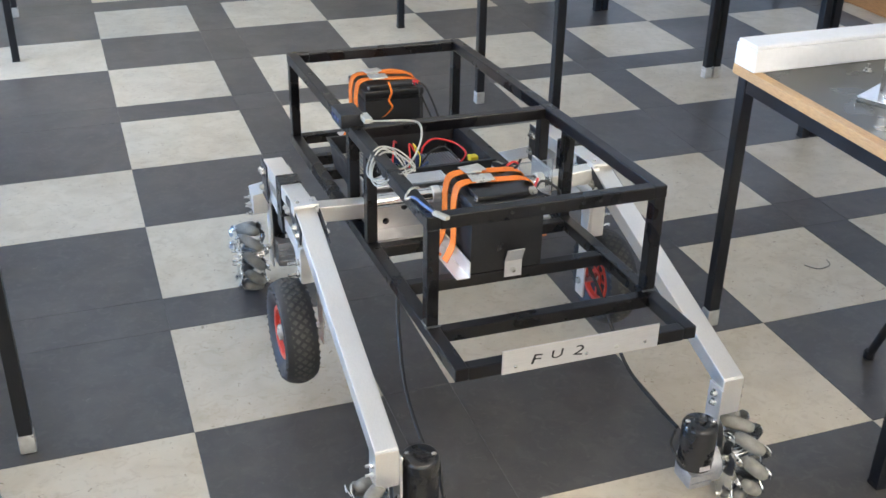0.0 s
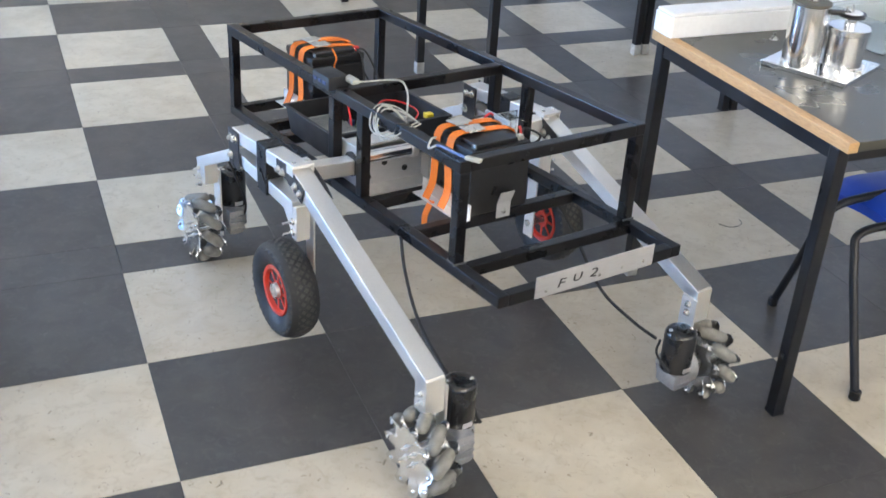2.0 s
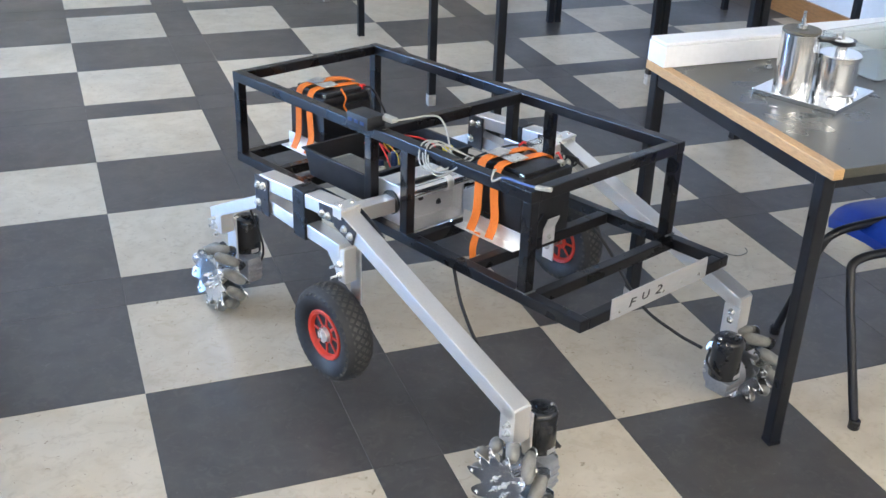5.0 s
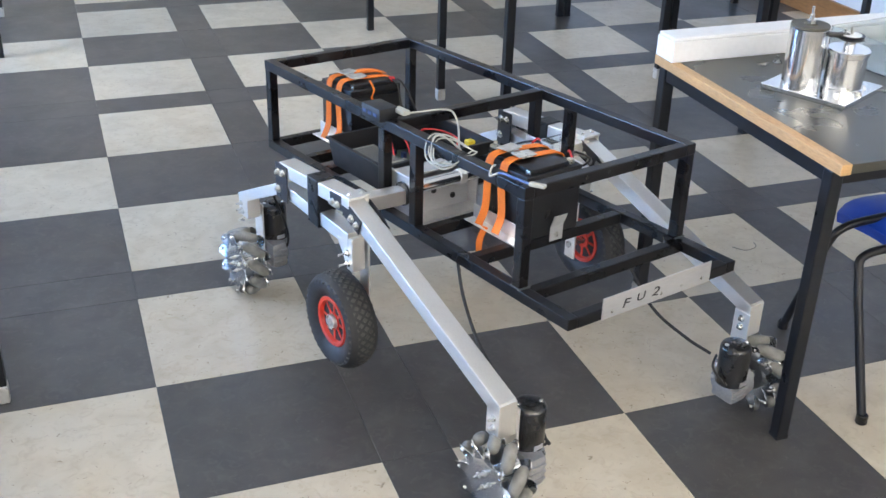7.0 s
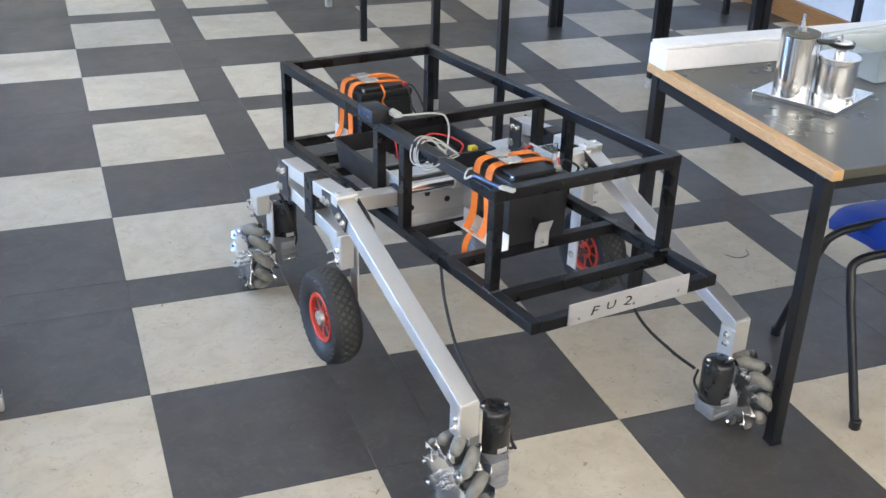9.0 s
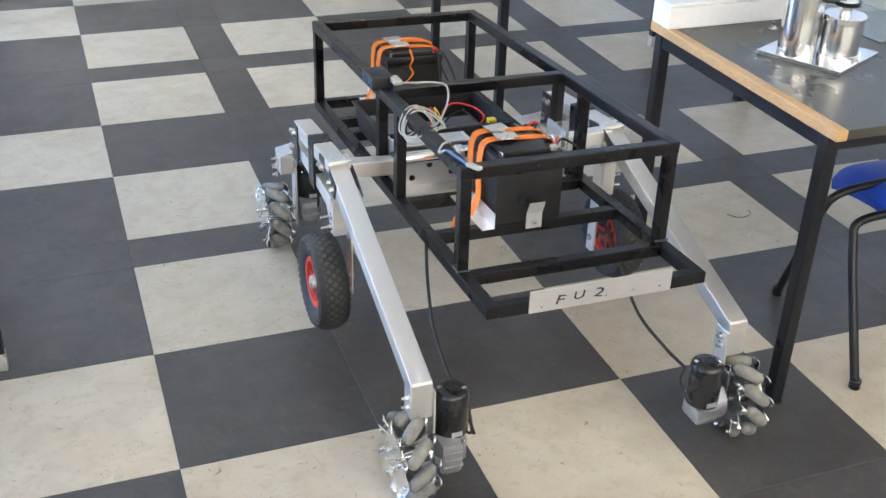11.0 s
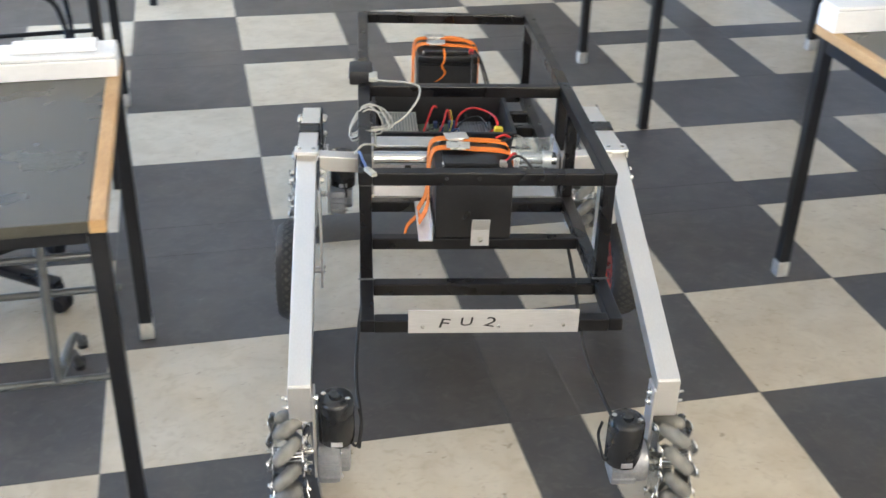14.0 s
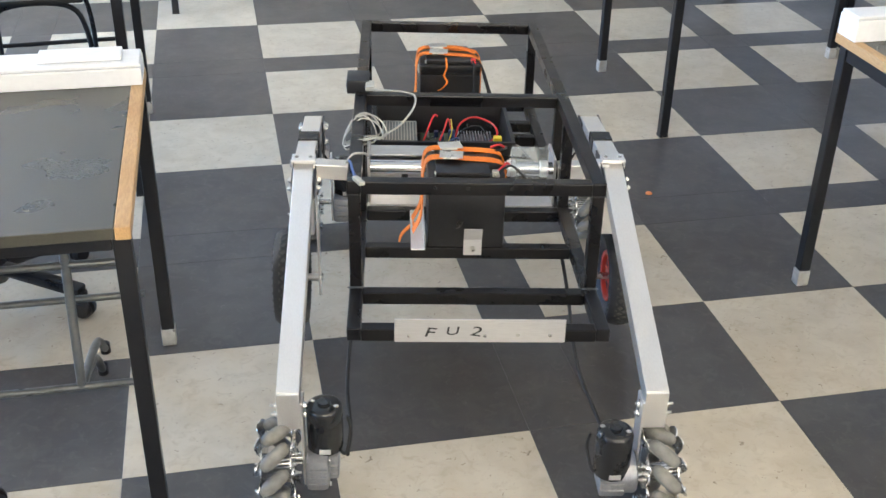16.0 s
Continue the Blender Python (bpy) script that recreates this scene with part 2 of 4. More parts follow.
# ---- mesh helpers ----
def obj(name, bm, mat, parent=None, label="", smooth=False):
    me = bpy.data.meshes.new(name)
    bmesh.ops.recalc_face_normals(bm, faces=bm.faces)
    bm.to_mesh(me)
    bm.free()
    me.materials.append(mat)
    if smooth:
        for p in me.polygons:
            p.use_smooth = True
        me.set_sharp_from_angle(angle=radians(38))
    ob = new(name, me)
    if parent:
        ob.parent = parent
    if label:
        tagged(ob, label)
    return ob


def part(name, bm, mat, parent, label="", smooth=False):
    return obj(name, bm, mat, parent, label, smooth)


def empty(name, where=(0, 0, 0), turn=0):
    ob = new(name)
    ob.matrix_world = pose(*where, 0, 0, turn)
    return ob


def add_box(bm, lo, hi, bevel=0.0, m=None):
    ret = bmesh.ops.create_cube(bm, size=1)
    vs = ret["verts"]
    lo, hi = Vector(lo), Vector(hi)
    for v in vs:
        v.co = Vector(((lo[k] + hi[k]) / 2 + v.co[k] * (hi[k] - lo[k])) for k in range(3))
    if bevel:
        es = list({e for v in vs for e in v.link_edges})
        r = bmesh.ops.bevel(bm, geom=es, offset=bevel, segments=2, affect="EDGES", profile=0.6)
        vs = list({v for f in r["faces"] for v in f.verts} | {v for v in vs if v.is_valid})
    if m is not None:
        for v in vs:
            v.co = m @ v.co
    return vs


def box(lo, hi, bevel=0.0, m=None):
    bm = bmesh.new()
    add_box(bm, lo, hi, bevel, m)
    return bm


def axes_to(p0, p1, up=(0, 0, 1)):
    """A pose at p0 whose x axis runs to p1."""
    a = (Vector(p1) - Vector(p0)).normalized()
    side = Vector(up).cross(a)
    if side.length < 1e-5:
        side = Vector((0, 1, 0))
    side.normalize()
    top = a.cross(side)
    m = Matrix((a, side, top)).transposed().to_4x4()
    return Matrix.Translation(p0) @ m


def add_beam(bm, p0, p1, w, h, bevel=0.0, up=(0, 0, 1), drop=False):
    """A bar from p0 to p1, w across and h high; drop: p0 and p1 lie on its top."""
    n = (Vector(p1) - Vector(p0)).length
    z1 = 0 if drop else h / 2
    return add_box(bm, (0, -w / 2, z1 - h), (n, w / 2, z1), bevel, axes_to(p0, p1, up))


def beam(p0, p1, w, h, bevel=0.003, up=(0, 0, 1), drop=False):
    bm = bmesh.new()
    add_beam(bm, p0, p1, w, h, bevel, up, drop)
    return bm


def add_lathe(bm, profile, m=None, seg=28, caps=True):
    """Turns (radius, height) pairs round z."""
    rings = []
    m = m or Matrix()
    for r, z in profile:
        if r < 1e-6:
            rings.append([bm.verts.new(m @ Vector((0, 0, z)))])
        else:
            rings.append([bm.verts.new(m @ Vector((r * math.cos(2 * math.pi * k / seg), r * math.sin(2 * math.pi * k / seg), z))) for k in range(seg)])
    for a, b in zip(rings, rings[1:]):
        for k in range(seg):
            j = (k + 1) % seg
            if len(a) == 1 and len(b) == 1:
                continue
            if len(a) == 1:
                bm.faces.new((a[0], b[j], b[k]))
            elif len(b) == 1:
                bm.faces.new((a[k], a[j], b[0]))
            else:
                bm.faces.new((a[k], a[j], b[j], b[k]))
    for r in (rings[0], rings[-1]):
        if len(r) > 1 and caps:
            bm.faces.new(r)
    return bm


def lathe(profile, m=None, seg=28):
    return add_lathe(bmesh.new(), profile, m, seg)


def along(p0, p1):
    """A pose at p0 whose z axis runs to p1."""
    return Matrix.Translation(p0) @ (Vector(p1) - Vector(p0)).to_track_quat("Z", "Y").to_matrix().to_4x4()


def add_rod(bm, p0, p1, r, seg=16, bevel=0.0):
    n = (Vector(p1) - Vector(p0)).length
    prof = [(r, 0), (r, n)] if not bevel else [(r - bevel, 0), (r, bevel), (r, n - bevel), (r - bevel, n)]
    return add_lathe(bm, [(0, 0)] + prof + [(0, n)], along(p0, p1), seg)


def rod(p0, p1, r, seg=16, bevel=0.0):
    return add_rod(bmesh.new(), p0, p1, r, seg, bevel)


def smooth_path(points, n=8):
    pts = [Vector(p) for p in points]
    out = []
    for k in range(len(pts) - 1):
        a, b = pts[k], pts[k + 1]
        ta = (b - pts[k - 1]) / 2 if k else b - a
        tb = (pts[k + 2] - a) / 2 if k + 2 < len(pts) else b - a
        for j in range(n):
            s = j / n
            out.append((2 * s**3 - 3 * s**2 + 1) * a + (s**3 - 2 * s**2 + s) * ta + (-2 * s**3 + 3 * s**2) * b + (s**3 - s**2) * tb)
    out.append(pts[-1])
    return out


def add_tube(bm, points, r, n=8, seg=10, smooth=True):
    pts = smooth_path(points, n) if smooth else [Vector(p) for p in points]
    rings, side = [], None
    for k, p in enumerate(pts):
        d = (pts[min(k + 1, len(pts) - 1)] - pts[max(k - 1, 0)]).normalized()
        if side is None:
            side = d.orthogonal().normalized()
        side = (side - d * side.dot(d)).normalized()
        other = d.cross(side)
        rings.append([bm.verts.new(p + r * (math.cos(2 * math.pi * j / seg) * side + math.sin(2 * math.pi * j / seg) * other)) for j in range(seg)])
    for a, b in zip(rings, rings[1:]):
        for j in range(seg):
            i = (j + 1) % seg
            bm.faces.new((a[j], a[i], b[i], b[j]))
    bm.faces.new(rings[0])
    bm.faces.new(rings[-1])
    return bm


def tube(points, r, n=8, seg=10, smooth=True):
    return add_tube(bmesh.new(), points, r, n, seg, smooth)


def add_band(bm, points, width, thick, across):
    """A strap of that width along a line of points; across: the way its width lies."""
    across = Vector(across).normalized()
    pts = [Vector(p) for p in points]
    rings = []
    for k, p in enumerate(pts):
        d = (pts[min(k + 1, len(pts) - 1)] - pts[max(k - 1, 0)]).normalized()
        out = d.cross(across).normalized()
        rings.append([bm.verts.new(p + a * across * width / 2 + b * out * thick / 2) for a, b in ((-1, -1), (1, -1), (1, 1), (-1, 1))])
    for a, b in zip(rings, rings[1:]):
        for j in range(4):
            i = (j + 1) % 4
            bm.faces.new((a[j], a[i], b[i], b[j]))
    bm.faces.new(rings[0])
    bm.faces.new(rings[-1])
    return bm


def add_bolt(bm, where, way, r=0.007, head=0.006, shank=0.0):
    """A hexagonal head on a washer, with its shank on."""
    m = along(where, Vector(where) + Vector(way))
    add_lathe(bm, [(0, 0), (r * 1.45, 0), (r * 1.45, 0.0015), (0, 0.0015)], m, 16)
    add_lathe(bm, [(0, 0.0012), (r, 0.0012), (r, head), (r * 0.85, head + 0.001), (0, head + 0.001)], m, 6)
    if shank:
        add_lathe(bm, [(0, head), (r * 0.55, head), (r * 0.55, head + shank), (0, head + shank)], m, 10)
    return bm


# ---- the room ----
X0, X1, Y0, Y1, H = -4.5, 4.22, -5.5, 7.2, 3.0
W, S = 0.5, 0.1875
STEP = 3 * W + S


def line(k):
    m, r = divmod(k, 4)
    return m * STEP + (0, W, W + S, 2 * W + S)[r]


floor = tagged(obj("floor", box((X0 - 0.2, Y0 - 0.2, -0.2), (X1 + 0.2, Y1 + 0.2, -0.005)), M_JOINT), "chequered floor of cream and dark grey marbled vinyl tiles", "floor", kind="structure")
ceiling = tagged(obj("ceiling", box((X0, Y0, H), (X1, Y1, H + 0.15)), M_CEIL), "plain off-white painted ceiling", "ceiling", kind="structure")
tagged(obj("wall_east", box((X1, Y0 - 0.2, 0), (X1 + 0.2, Y1 + 0.2, H)), M_WALL), "bright white painted wall above wooden skirting", "wall", kind="structure")
tagged(obj("wall_north", box((X0, Y1, 0), (X1, Y1 + 0.2, H)), M_FARWALL), "plain brownish wall at the end of the room", "wall", kind="structure")
tagged(obj("baseboard", box((X1 - 0.022, Y0, 0.0), (X1, Y1, 0.13), 0.004), M_SKIRT), "varnished brown wooden skirting board", "skirting", kind="structure")


def wall_with_windows(name, along_y, at, thick, a0, a1, holes, z0=1.0, z1=2.5):
    """A wall with openings from z0 to z1 between the pairs in holes."""
    bm = bmesh.new()

    def piece(a, b, lo, hi):
        if along_y:
            add_box(bm, (at - thick, a, lo), (at, b, hi))
        else:
            add_box(bm, (a, at - thick, lo), (b, at, hi))

    piece(a0, a1, 0, z0)
    piece(a0, a1, z1, H)
    edge = a0
    for h0, h1 in holes:
        piece(edge, h0, z0, z1)
        edge = h1
    piece(edge, a1, z0, z1)
    return tagged(obj(name, bm, M_WALL), "plain painted wall with assumed windows", "wall", kind="structure")


wall_with_windows("wall_west", True, X0, 0.2, Y0 - 0.2, Y1 + 0.2, [(-3.8, -1.4), (1.4, 3.8), (4.2, 6.6)], 0.72, 2.65)
# the south openings are unseen, added to go with the warm fill lamps
wall_with_windows("wall_south", False, Y0, 0.2, X0, X1, [(-1.4, 1.0), (1.2, 3.6)], 1.25, 2.65)


def window(name, along_y, at, a0, a1, z0=1.0, z1=2.5):
    bm = bmesh.new()
    f = 0.06

    def bar(a, b, lo, hi):
        if along_y:
            add_box(bm, (at - 0.12, a, lo), (at - 0.06, b, hi), 0.006)
        else:
            add_box(bm, (a, at - 0.12, lo), (b, at - 0.06, hi), 0.006)

    mid = (a0 + a1) / 2
    bar(a0, a1, z0, z0 + f)
    bar(a0, a1, z1 - f, z1)
    for a in (a0, mid - f / 2, a1 - f):
        bar(a, a + f, z0 + f, z1 - f)
    win = tagged(obj(name, bm, M_WHITE), "unseen white framed window, an assumed daylight opening", "window", kind="structure")
    bm = box((at - 0.095, a0 + f, z0 + f), (at - 0.089, a1 - f, z1 - f)) if along_y else box((a0 + f, at - 0.095, z0 + f), (a1 - f, at - 0.089, z1 - f))
    pane = part("pane", bm, M_PANE, win)
    pane.visible_shadow = False


for k, (a0, a1) in enumerate(((-3.8, -1.4), (1.4, 3.8), (4.2, 6.6))):
    window(f"window_{k + 1}", True, X0, a0, a1, 0.72, 2.65)
# frames for the two added south openings
for k, (a0, a1) in enumerate(((-1.4, 1.0), (1.2, 3.6))):
    window(f"window_{k + 4}", False, Y0, a0, a1, 1.25, 2.65)


# ---- tables ----
TOP = 0.80


def make_table(name):
    """A classroom table, its corner with the wood-edged short side at the origin."""
    t = empty(name)
    LX, LY, leg, strip = 1.206, 0.85, 0.035, 0.030
    part("tabletop", box((strip + 0.0005, 0, TOP - 0.024), (LX - strip - 0.0005, LY, TOP), 0.002), M_LAMINATE, t, "worn black laminate tabletop")
    for x in (0.0, LX - strip):
        part("edging", box((x, -0.001, TOP - 0.026), (x + strip, LY + 0.001, TOP + 0.0015), 0.003), M_WOOD, t, "light beech edging strip")
    z = TOP - 0.027
    xs, ys = (0.005, LX - 0.005 - leg), (0.030, LY - 0.022 - leg)
    for y in ys:
        part("apron", box((xs[0] + leg + 0.001, y + 0.004, z - 0.038), (xs[1] - 0.001, y + leg - 0.004, z), 0.003), M_LEG, t)
    for x in xs:
        part("apron", box((x + 0.004, ys[0] + leg + 0.001, z - 0.038), (x + leg - 0.004, ys[1] - 0.001, z), 0.003), M_LEG, t)
    for x in xs:
        for y in ys:
            lg = part("leg", box((x, y, 0.004), (x + leg, y + leg, z), 0.004), M_LEG, t)
            if y > 0.3:
                part("tip", box((x - 0.002, y - 0.002, 0.0), (x + leg + 0.002, y + leg + 0.002, 0.055), 0.005), M_TIP, lg, "silver taped foot")
            else:
                part("foot_cap", box((x - 0.001, y - 0.001, 0.0), (x + leg + 0.001, y + leg + 0.001, 0.012), 0.003), M_CASTOR, lg)
    return t


table = tagged(make_table("table"), "black-topped classroom table with beech edging and steel legs", "table", "rows of classroom tables")
XR, XL = 1.507, -0.374
ROWS = (-0.762, 1.160, 3.090)
table.matrix_world = pose(XR, ROWS[0], 0)
for k, y in enumerate(ROWS):
    if k:
        copy_thing(table, pose(XR, y, 0))
    copy_thing(table, pose(XR + 1.208, y, 0))
copy_thing(table, pose(XL - 1.206, ROWS[0] + 0.010, 0))
# unseen neighbour table, added to shade the floor under the one beside it
copy_thing(table, pose(XL - 2.414, ROWS[0] + 0.010, 0))
copy_thing(table, pose(XL - 1.206 - 0.11, 0.97, 0))
copy_thing(table, pose(XL - 1.206 - 0.01, ROWS[2], 0))


def trunking(x, y, length, deep, high, raised):
    """A white plastic channel lying on a table, with a lid."""
    t = empty("cable_trunking", (x, y, TOP))
    part("channel", box((0, 0, 0), (length, deep, high), 0.004), M_WHITE, t)
    part("lid", box((0.002, 0.004, high + 0.0005), (length - 0.002, deep - 0.004, high + 0.010), 0.004), M_WHITE, t)
    if raised:
        part("cover", box((length - 0.24, 0.03, high + 0.0105), (length - 0.045, deep - 0.008, high + 0.020), 0.004), M_WHITE, t)
    return tagged(t, "long white plastic trunking lying along the table's edge", "trunking", "white trunking on tables")


trunking(XR + 0.002, -0.002, 2.40, 0.092, 0.062, False)
trunking(XL - 1.22, -0.030, 1.218, 0.118, 0.044, True)


# ---- machined rig on the table ----
def rig():
    t = empty("machined_rig", (1.792, -0.298, TOP), 27)
    part("base_plate", box((-0.115, -0.125, 0), (0.115, 0.115, 0.014), 0.002), M_POLISHED, t, "square polished aluminium base plate")
    m = pose(-0.062, 0.030, 0.014)
    part("tall_cylinder", lathe([(0, 0), (0.050, 0), (0.050, 0.162), (0.048, 0.164), (0, 0.164)], m, 40), M_POLISHED, t, "tall bright turned cylinder", True)
    part("cap", lathe([(0, 0.164), (0.0505, 0.164), (0.0505, 0.168), (0.049, 0.170), (0.018, 0.170), (0.016, 0.173), (0, 0.173)], m, 32), M_OLIVE, t, "dull olive-brown cap", True)
    part("spindle", lathe([(0, 0.173), (0.012, 0.173), (0.012, 0.180), (0.006, 0.182), (0.006, 0.196), (0.004, 0.197), (0.004, 0.216), (0, 0.216)], m, 16), M_ZINC, t, "", True)
    m = pose(0.0, -0.058, 0.014)
    part("short_cylinder", lathe([(0, 0), (0.055, 0), (0.055, 0.010), (0.052, 0.012), (0.052, 0.094), (0.050, 0.095), (0.050, 0.098), (0.0555, 0.099), (0.0555, 0.110), (0.053, 0.113), (0, 0.113)], m, 40), M_POLISHED, t, "short bright flanged cylinder", True)
    part("neck", lathe([(0, 0.113), (0.015, 0.113), (0.015, 0.132), (0.011, 0.134), (0.011, 0.146), (0, 0.146)], m, 20), M_POLISHED, t, "", True)
    part("pulley", lathe([(0, 0.138), (0.034, 0.138), (0.031, 0.142), (0.034, 0.146), (0.034, 0.148), (0, 0.148)], m, 28), M_CASTOR, t, "black grooved pulley", True)
    part("pulley_face", lathe([(0, 0.148), (0.026, 0.148), (0.025, 0.150), (0, 0.150)], m, 24), M_ALU, t, "", True)
    for dx, dy in ((0.0, 0.0), (0.016, 0.008), (-0.014, 0.012)):
        part("pin", rod((0.0 + dx, -0.058 + dy, 0.162), (0.0 + dx, -0.058 + dy, 0.180), 0.0035, 10, 0.0008), M_ZINC, t)
    part("link", beam((-0.044, 0.002, 0.160), (-0.004, -0.054, 0.160), 0.020, 0.012, 0.004), M_CASTOR, t, "black link between the cylinders")
    for k in (0, 1, 3, 4, 5):
        a = k * math.pi / 3 + 0.3
        bm = bmesh.new()
        add_bolt(bm, (0.0615 * math.cos(a), -0.058 + 0.0600 * math.sin(a), 0.014), (0, 0, 1), 0.006, 0.008)
        part("bolt", bm, M_ZINC, t)
    return tagged(t, "machined aluminium rig of two cylinders on a plate", "machine part")


rig()
bm = bmesh.new()
add_bolt(bm, (0, 0, 0), (0, 0, 1), 0.008, 0.008, 0.012)
tagged(obj("loose_bolt", bm, M_ZINC), "small loose zinc bolt lying on the table", "bolt").matrix_world = pose(1.813, -0.072, TOP + 0.001)

bm = bmesh.new()
for lo, hi in (((0, 0, 0), (0.30, 0.22, 0.004)), ((0, 0, 0.004), (0.004, 0.22, 0.09)), ((0.296, 0, 0.004), (0.30, 0.22, 0.09)), ((0.004, 0, 0.004), (0.296, 0.004, 0.09)), ((0.004, 0.216, 0.004), (0.296, 0.22, 0.09))):
    add_box(bm, lo, hi)
ob = tagged(obj("plastic_container", bm, M_CLEAR), "clear plastic container standing open on the table", "container")
ob.matrix_world = pose(2.03, -0.27, TOP + 0.001, 0, 0, 8)


# ---- blue chair under the table ----
def blue_chair():
    c = empty("classroom_chair", (2.215, -0.455, 0), 180)
    bm = bmesh.new()
    n = 12
    top, low = [], []
    for i in range(n + 1):
        row, row2 = [], []
        for j in range(n + 1):
            u, v = i / n * 2 - 1, j / n * 2 - 1
            x, y = 0.022 + 0.215 * u, 0.235 * v * (1 - 0.06 * (u + 1) / 2)
            r = max(abs(u), abs(v)) ** 6
            z = 0.452 - 0.022 * (1 - u * u) * (1 - 0.3 * v * v) - 0.045 * max(0, u) ** 5 - 0.03 * r * (v * v)
            k = 1 - 0.05 * (abs(u) * abs(v)) ** 4
            row.append(bm.verts.new((x * k, y * k, z)))
            row2.append(bm.verts.new((x * k * 0.985, y * k * 0.985, z - 0.030)))
        top.append(row)
        low.append(row2)
    for i in range(n):
        for j in range(n):
            bm.faces.new((top[i][j], top[i + 1][j], top[i + 1][j + 1], top[i][j + 1]))
            bm.faces.new((low[i][j], low[i][j + 1], low[i + 1][j + 1], low[i + 1][j]))
    for i in range(n):
        for a, b in (((i, 0), (i + 1, 0)), ((i, n), (i + 1, n)), ((0, i), (0, i + 1)), ((n, i), (n, i + 1))):
            bm.faces.new((top[a[0]][a[1]], top[b[0]][b[1]], low[b[0]][b[1]], low[a[0]][a[1]]))
    part("seat", bm, M_CHAIR_BLUE, c, "blue moulded plastic seat", True)
    for k, (front, knee, bend, back) in enumerate((((0.435, 0.280), (0.407, 0.125), (0.372, 0.095), (-0.25, 0.27)), ((0.348, -0.200), (0.358, -0.075), (0.325, -0.060), (-0.25, -0.27)))):
        part("side_frame", tube([(*front, 0.012), ((front[0] * 0.45 + knee[0] * 0.55), (front[1] * 0.45 + knee[1] * 0.55), 0.195), (*knee, 0.355), (*bend, 0.412), (0.20, bend[1] * 1.1, 0.424), (-0.10, bend[1] * 1.4, 0.424), (-0.19, back[1] * 0.7, 0.400), (*back, 0.012)], 0.0125, 7, 12), M_LEG, c, "bent black steel tube legs", True)
        for x, y in (front, back):
            part("foot_cap", rod((x, y, 0), (x, y, 0.03), 0.016, 12, 0.003), M_CASTOR, c)
    return tagged(c, "blue plastic classroom chair with black tube legs under the table", "chair")


blue_chair()


# ---- under the other table: office chair base and a steel rack ----
def office_chair():
    c = empty("office_chair", (-0.893, 0.376, 0), -28)
    part("hub", lathe([(0, 0.07), (0.035, 0.07), (0.045, 0.11), (0.03, 0.14), (0.026, 0.30), (0, 0.30)], None, 20), M_CASTOR, c, "", True)
    part("gas_column", rod((0, 0, 0.30), (0, 0, 0.43), 0.018, 16), M_GREY_STEEL, c, "", True)
    part("seat", box((-0.22, -0.22, 0.43), (0.22, 0.22, 0.49), 0.025), M_CASTOR, c, "black seat pad", True)
    for k in range(5):
        a = 2 * math.pi * k / 5
        d = Vector((math.cos(a), math.sin(a), 0))
        part("spoke", beam(d * 0.03 + Vector((0, 0, 0.115)), d * 0.29 + Vector((0, 0, 0.085)), 0.045, 0.030, 0.010), M_CASTOR, c, "", True)
        side = Vector((-d.y, d.x, 0))
        p = d * 0.29 + Vector((0, 0, 0.028))
        bm = bmesh.new()
        for s in (-1, 1):
            m = along(p + side * s * 0.006, p + side * s * 0.03)
            add_lathe(bm, [(0, 0), (0.028, 0), (0.0275, 0.010), (0.022, 0.020), (0, 0.022)], m, 20)
        castor = part("castor", bm, M_CASTOR, c, "twin-wheel black castor", True)
        part("hood", rod(p + Vector((0, 0, 0.012)), p + Vector((0, 0, 0.058)), 0.014, 12), M_CASTOR, castor)
    return tagged(c, "black five-star office chair base on castors", "office chair", "office chairs by the table")


copy_thing(office_chair(), pose(-1.06, -0.60, 0, 0, 0, 8))


def steel_stand():
    c = empty("steel_stand", (-0.41, -0.40, 0))
    for y, z in ((0.0, 0.205), (0.14, 0.36), (0.06, 0.50)):
        part("crossbar", rod((-1.10, y, z), (-0.005, y, z), 0.009, 12), M_GREY_STEEL, c, "", True)
    for x in (-0.16, -0.95):
        part("upright", tube([(x, 0.0, 0.205), (x, 0.06, 0.50), (x, 0.07, 0.60)], 0.011, 5, 12), M_GREY_STEEL, c, "", True)
        # the rack belongs to the table legs; these feet are added as support
        for y in (0.34, 0.44):
            part("foot", tube([(x, 0.0, 0.205), (x, y * 0.7, 0.12), (x, y, 0.012)], 0.011, 5, 12), M_GREY_STEEL, c, "", True)
            part("foot_cap", rod((x, y, 0), (x, y, 0.03), 0.014, 12), M_CASTOR, c)
    return tagged(c, "worn grey steel tube rack between the table legs", "stand")


steel_stand()


def stacked_chair(x, y, turn):
    c = empty("upturned_stool", (x, y, 0), turn)
    for s in (-1, 1):
        part("side_frame", tube([(-0.2, s * 0.19, 0.012), (-0.19, s * 0.18, 0.30), (-0.12, s * 0.17, 0.42), (0.12, s * 0.17, 0.42), (0.19, s * 0.18, 0.30), (0.2, s * 0.19, 0.012)], 0.011, 6, 10), M_LEG, c, "", True)
        part("runner", rod((-0.32, s * 0.19, 0.15), (0.32, s * 0.19, 0.15), 0.010, 10), M_LEG, c, "", True)
    part("seat", box((-0.19, -0.19, 0.43), (0.19, 0.19, 0.455), 0.01), M_CASTOR, c, "", True)
    return tagged(c, "black steel stool standing between the far tables", "stool")


stacked_chair(-0.92, 2.10, 4)


# ---- the six-wheeled robot ----
robot = tagged(empty("wheeled_robot"), "six-wheeled robot with a black steel frame and aluminium suspension arms", "robot")
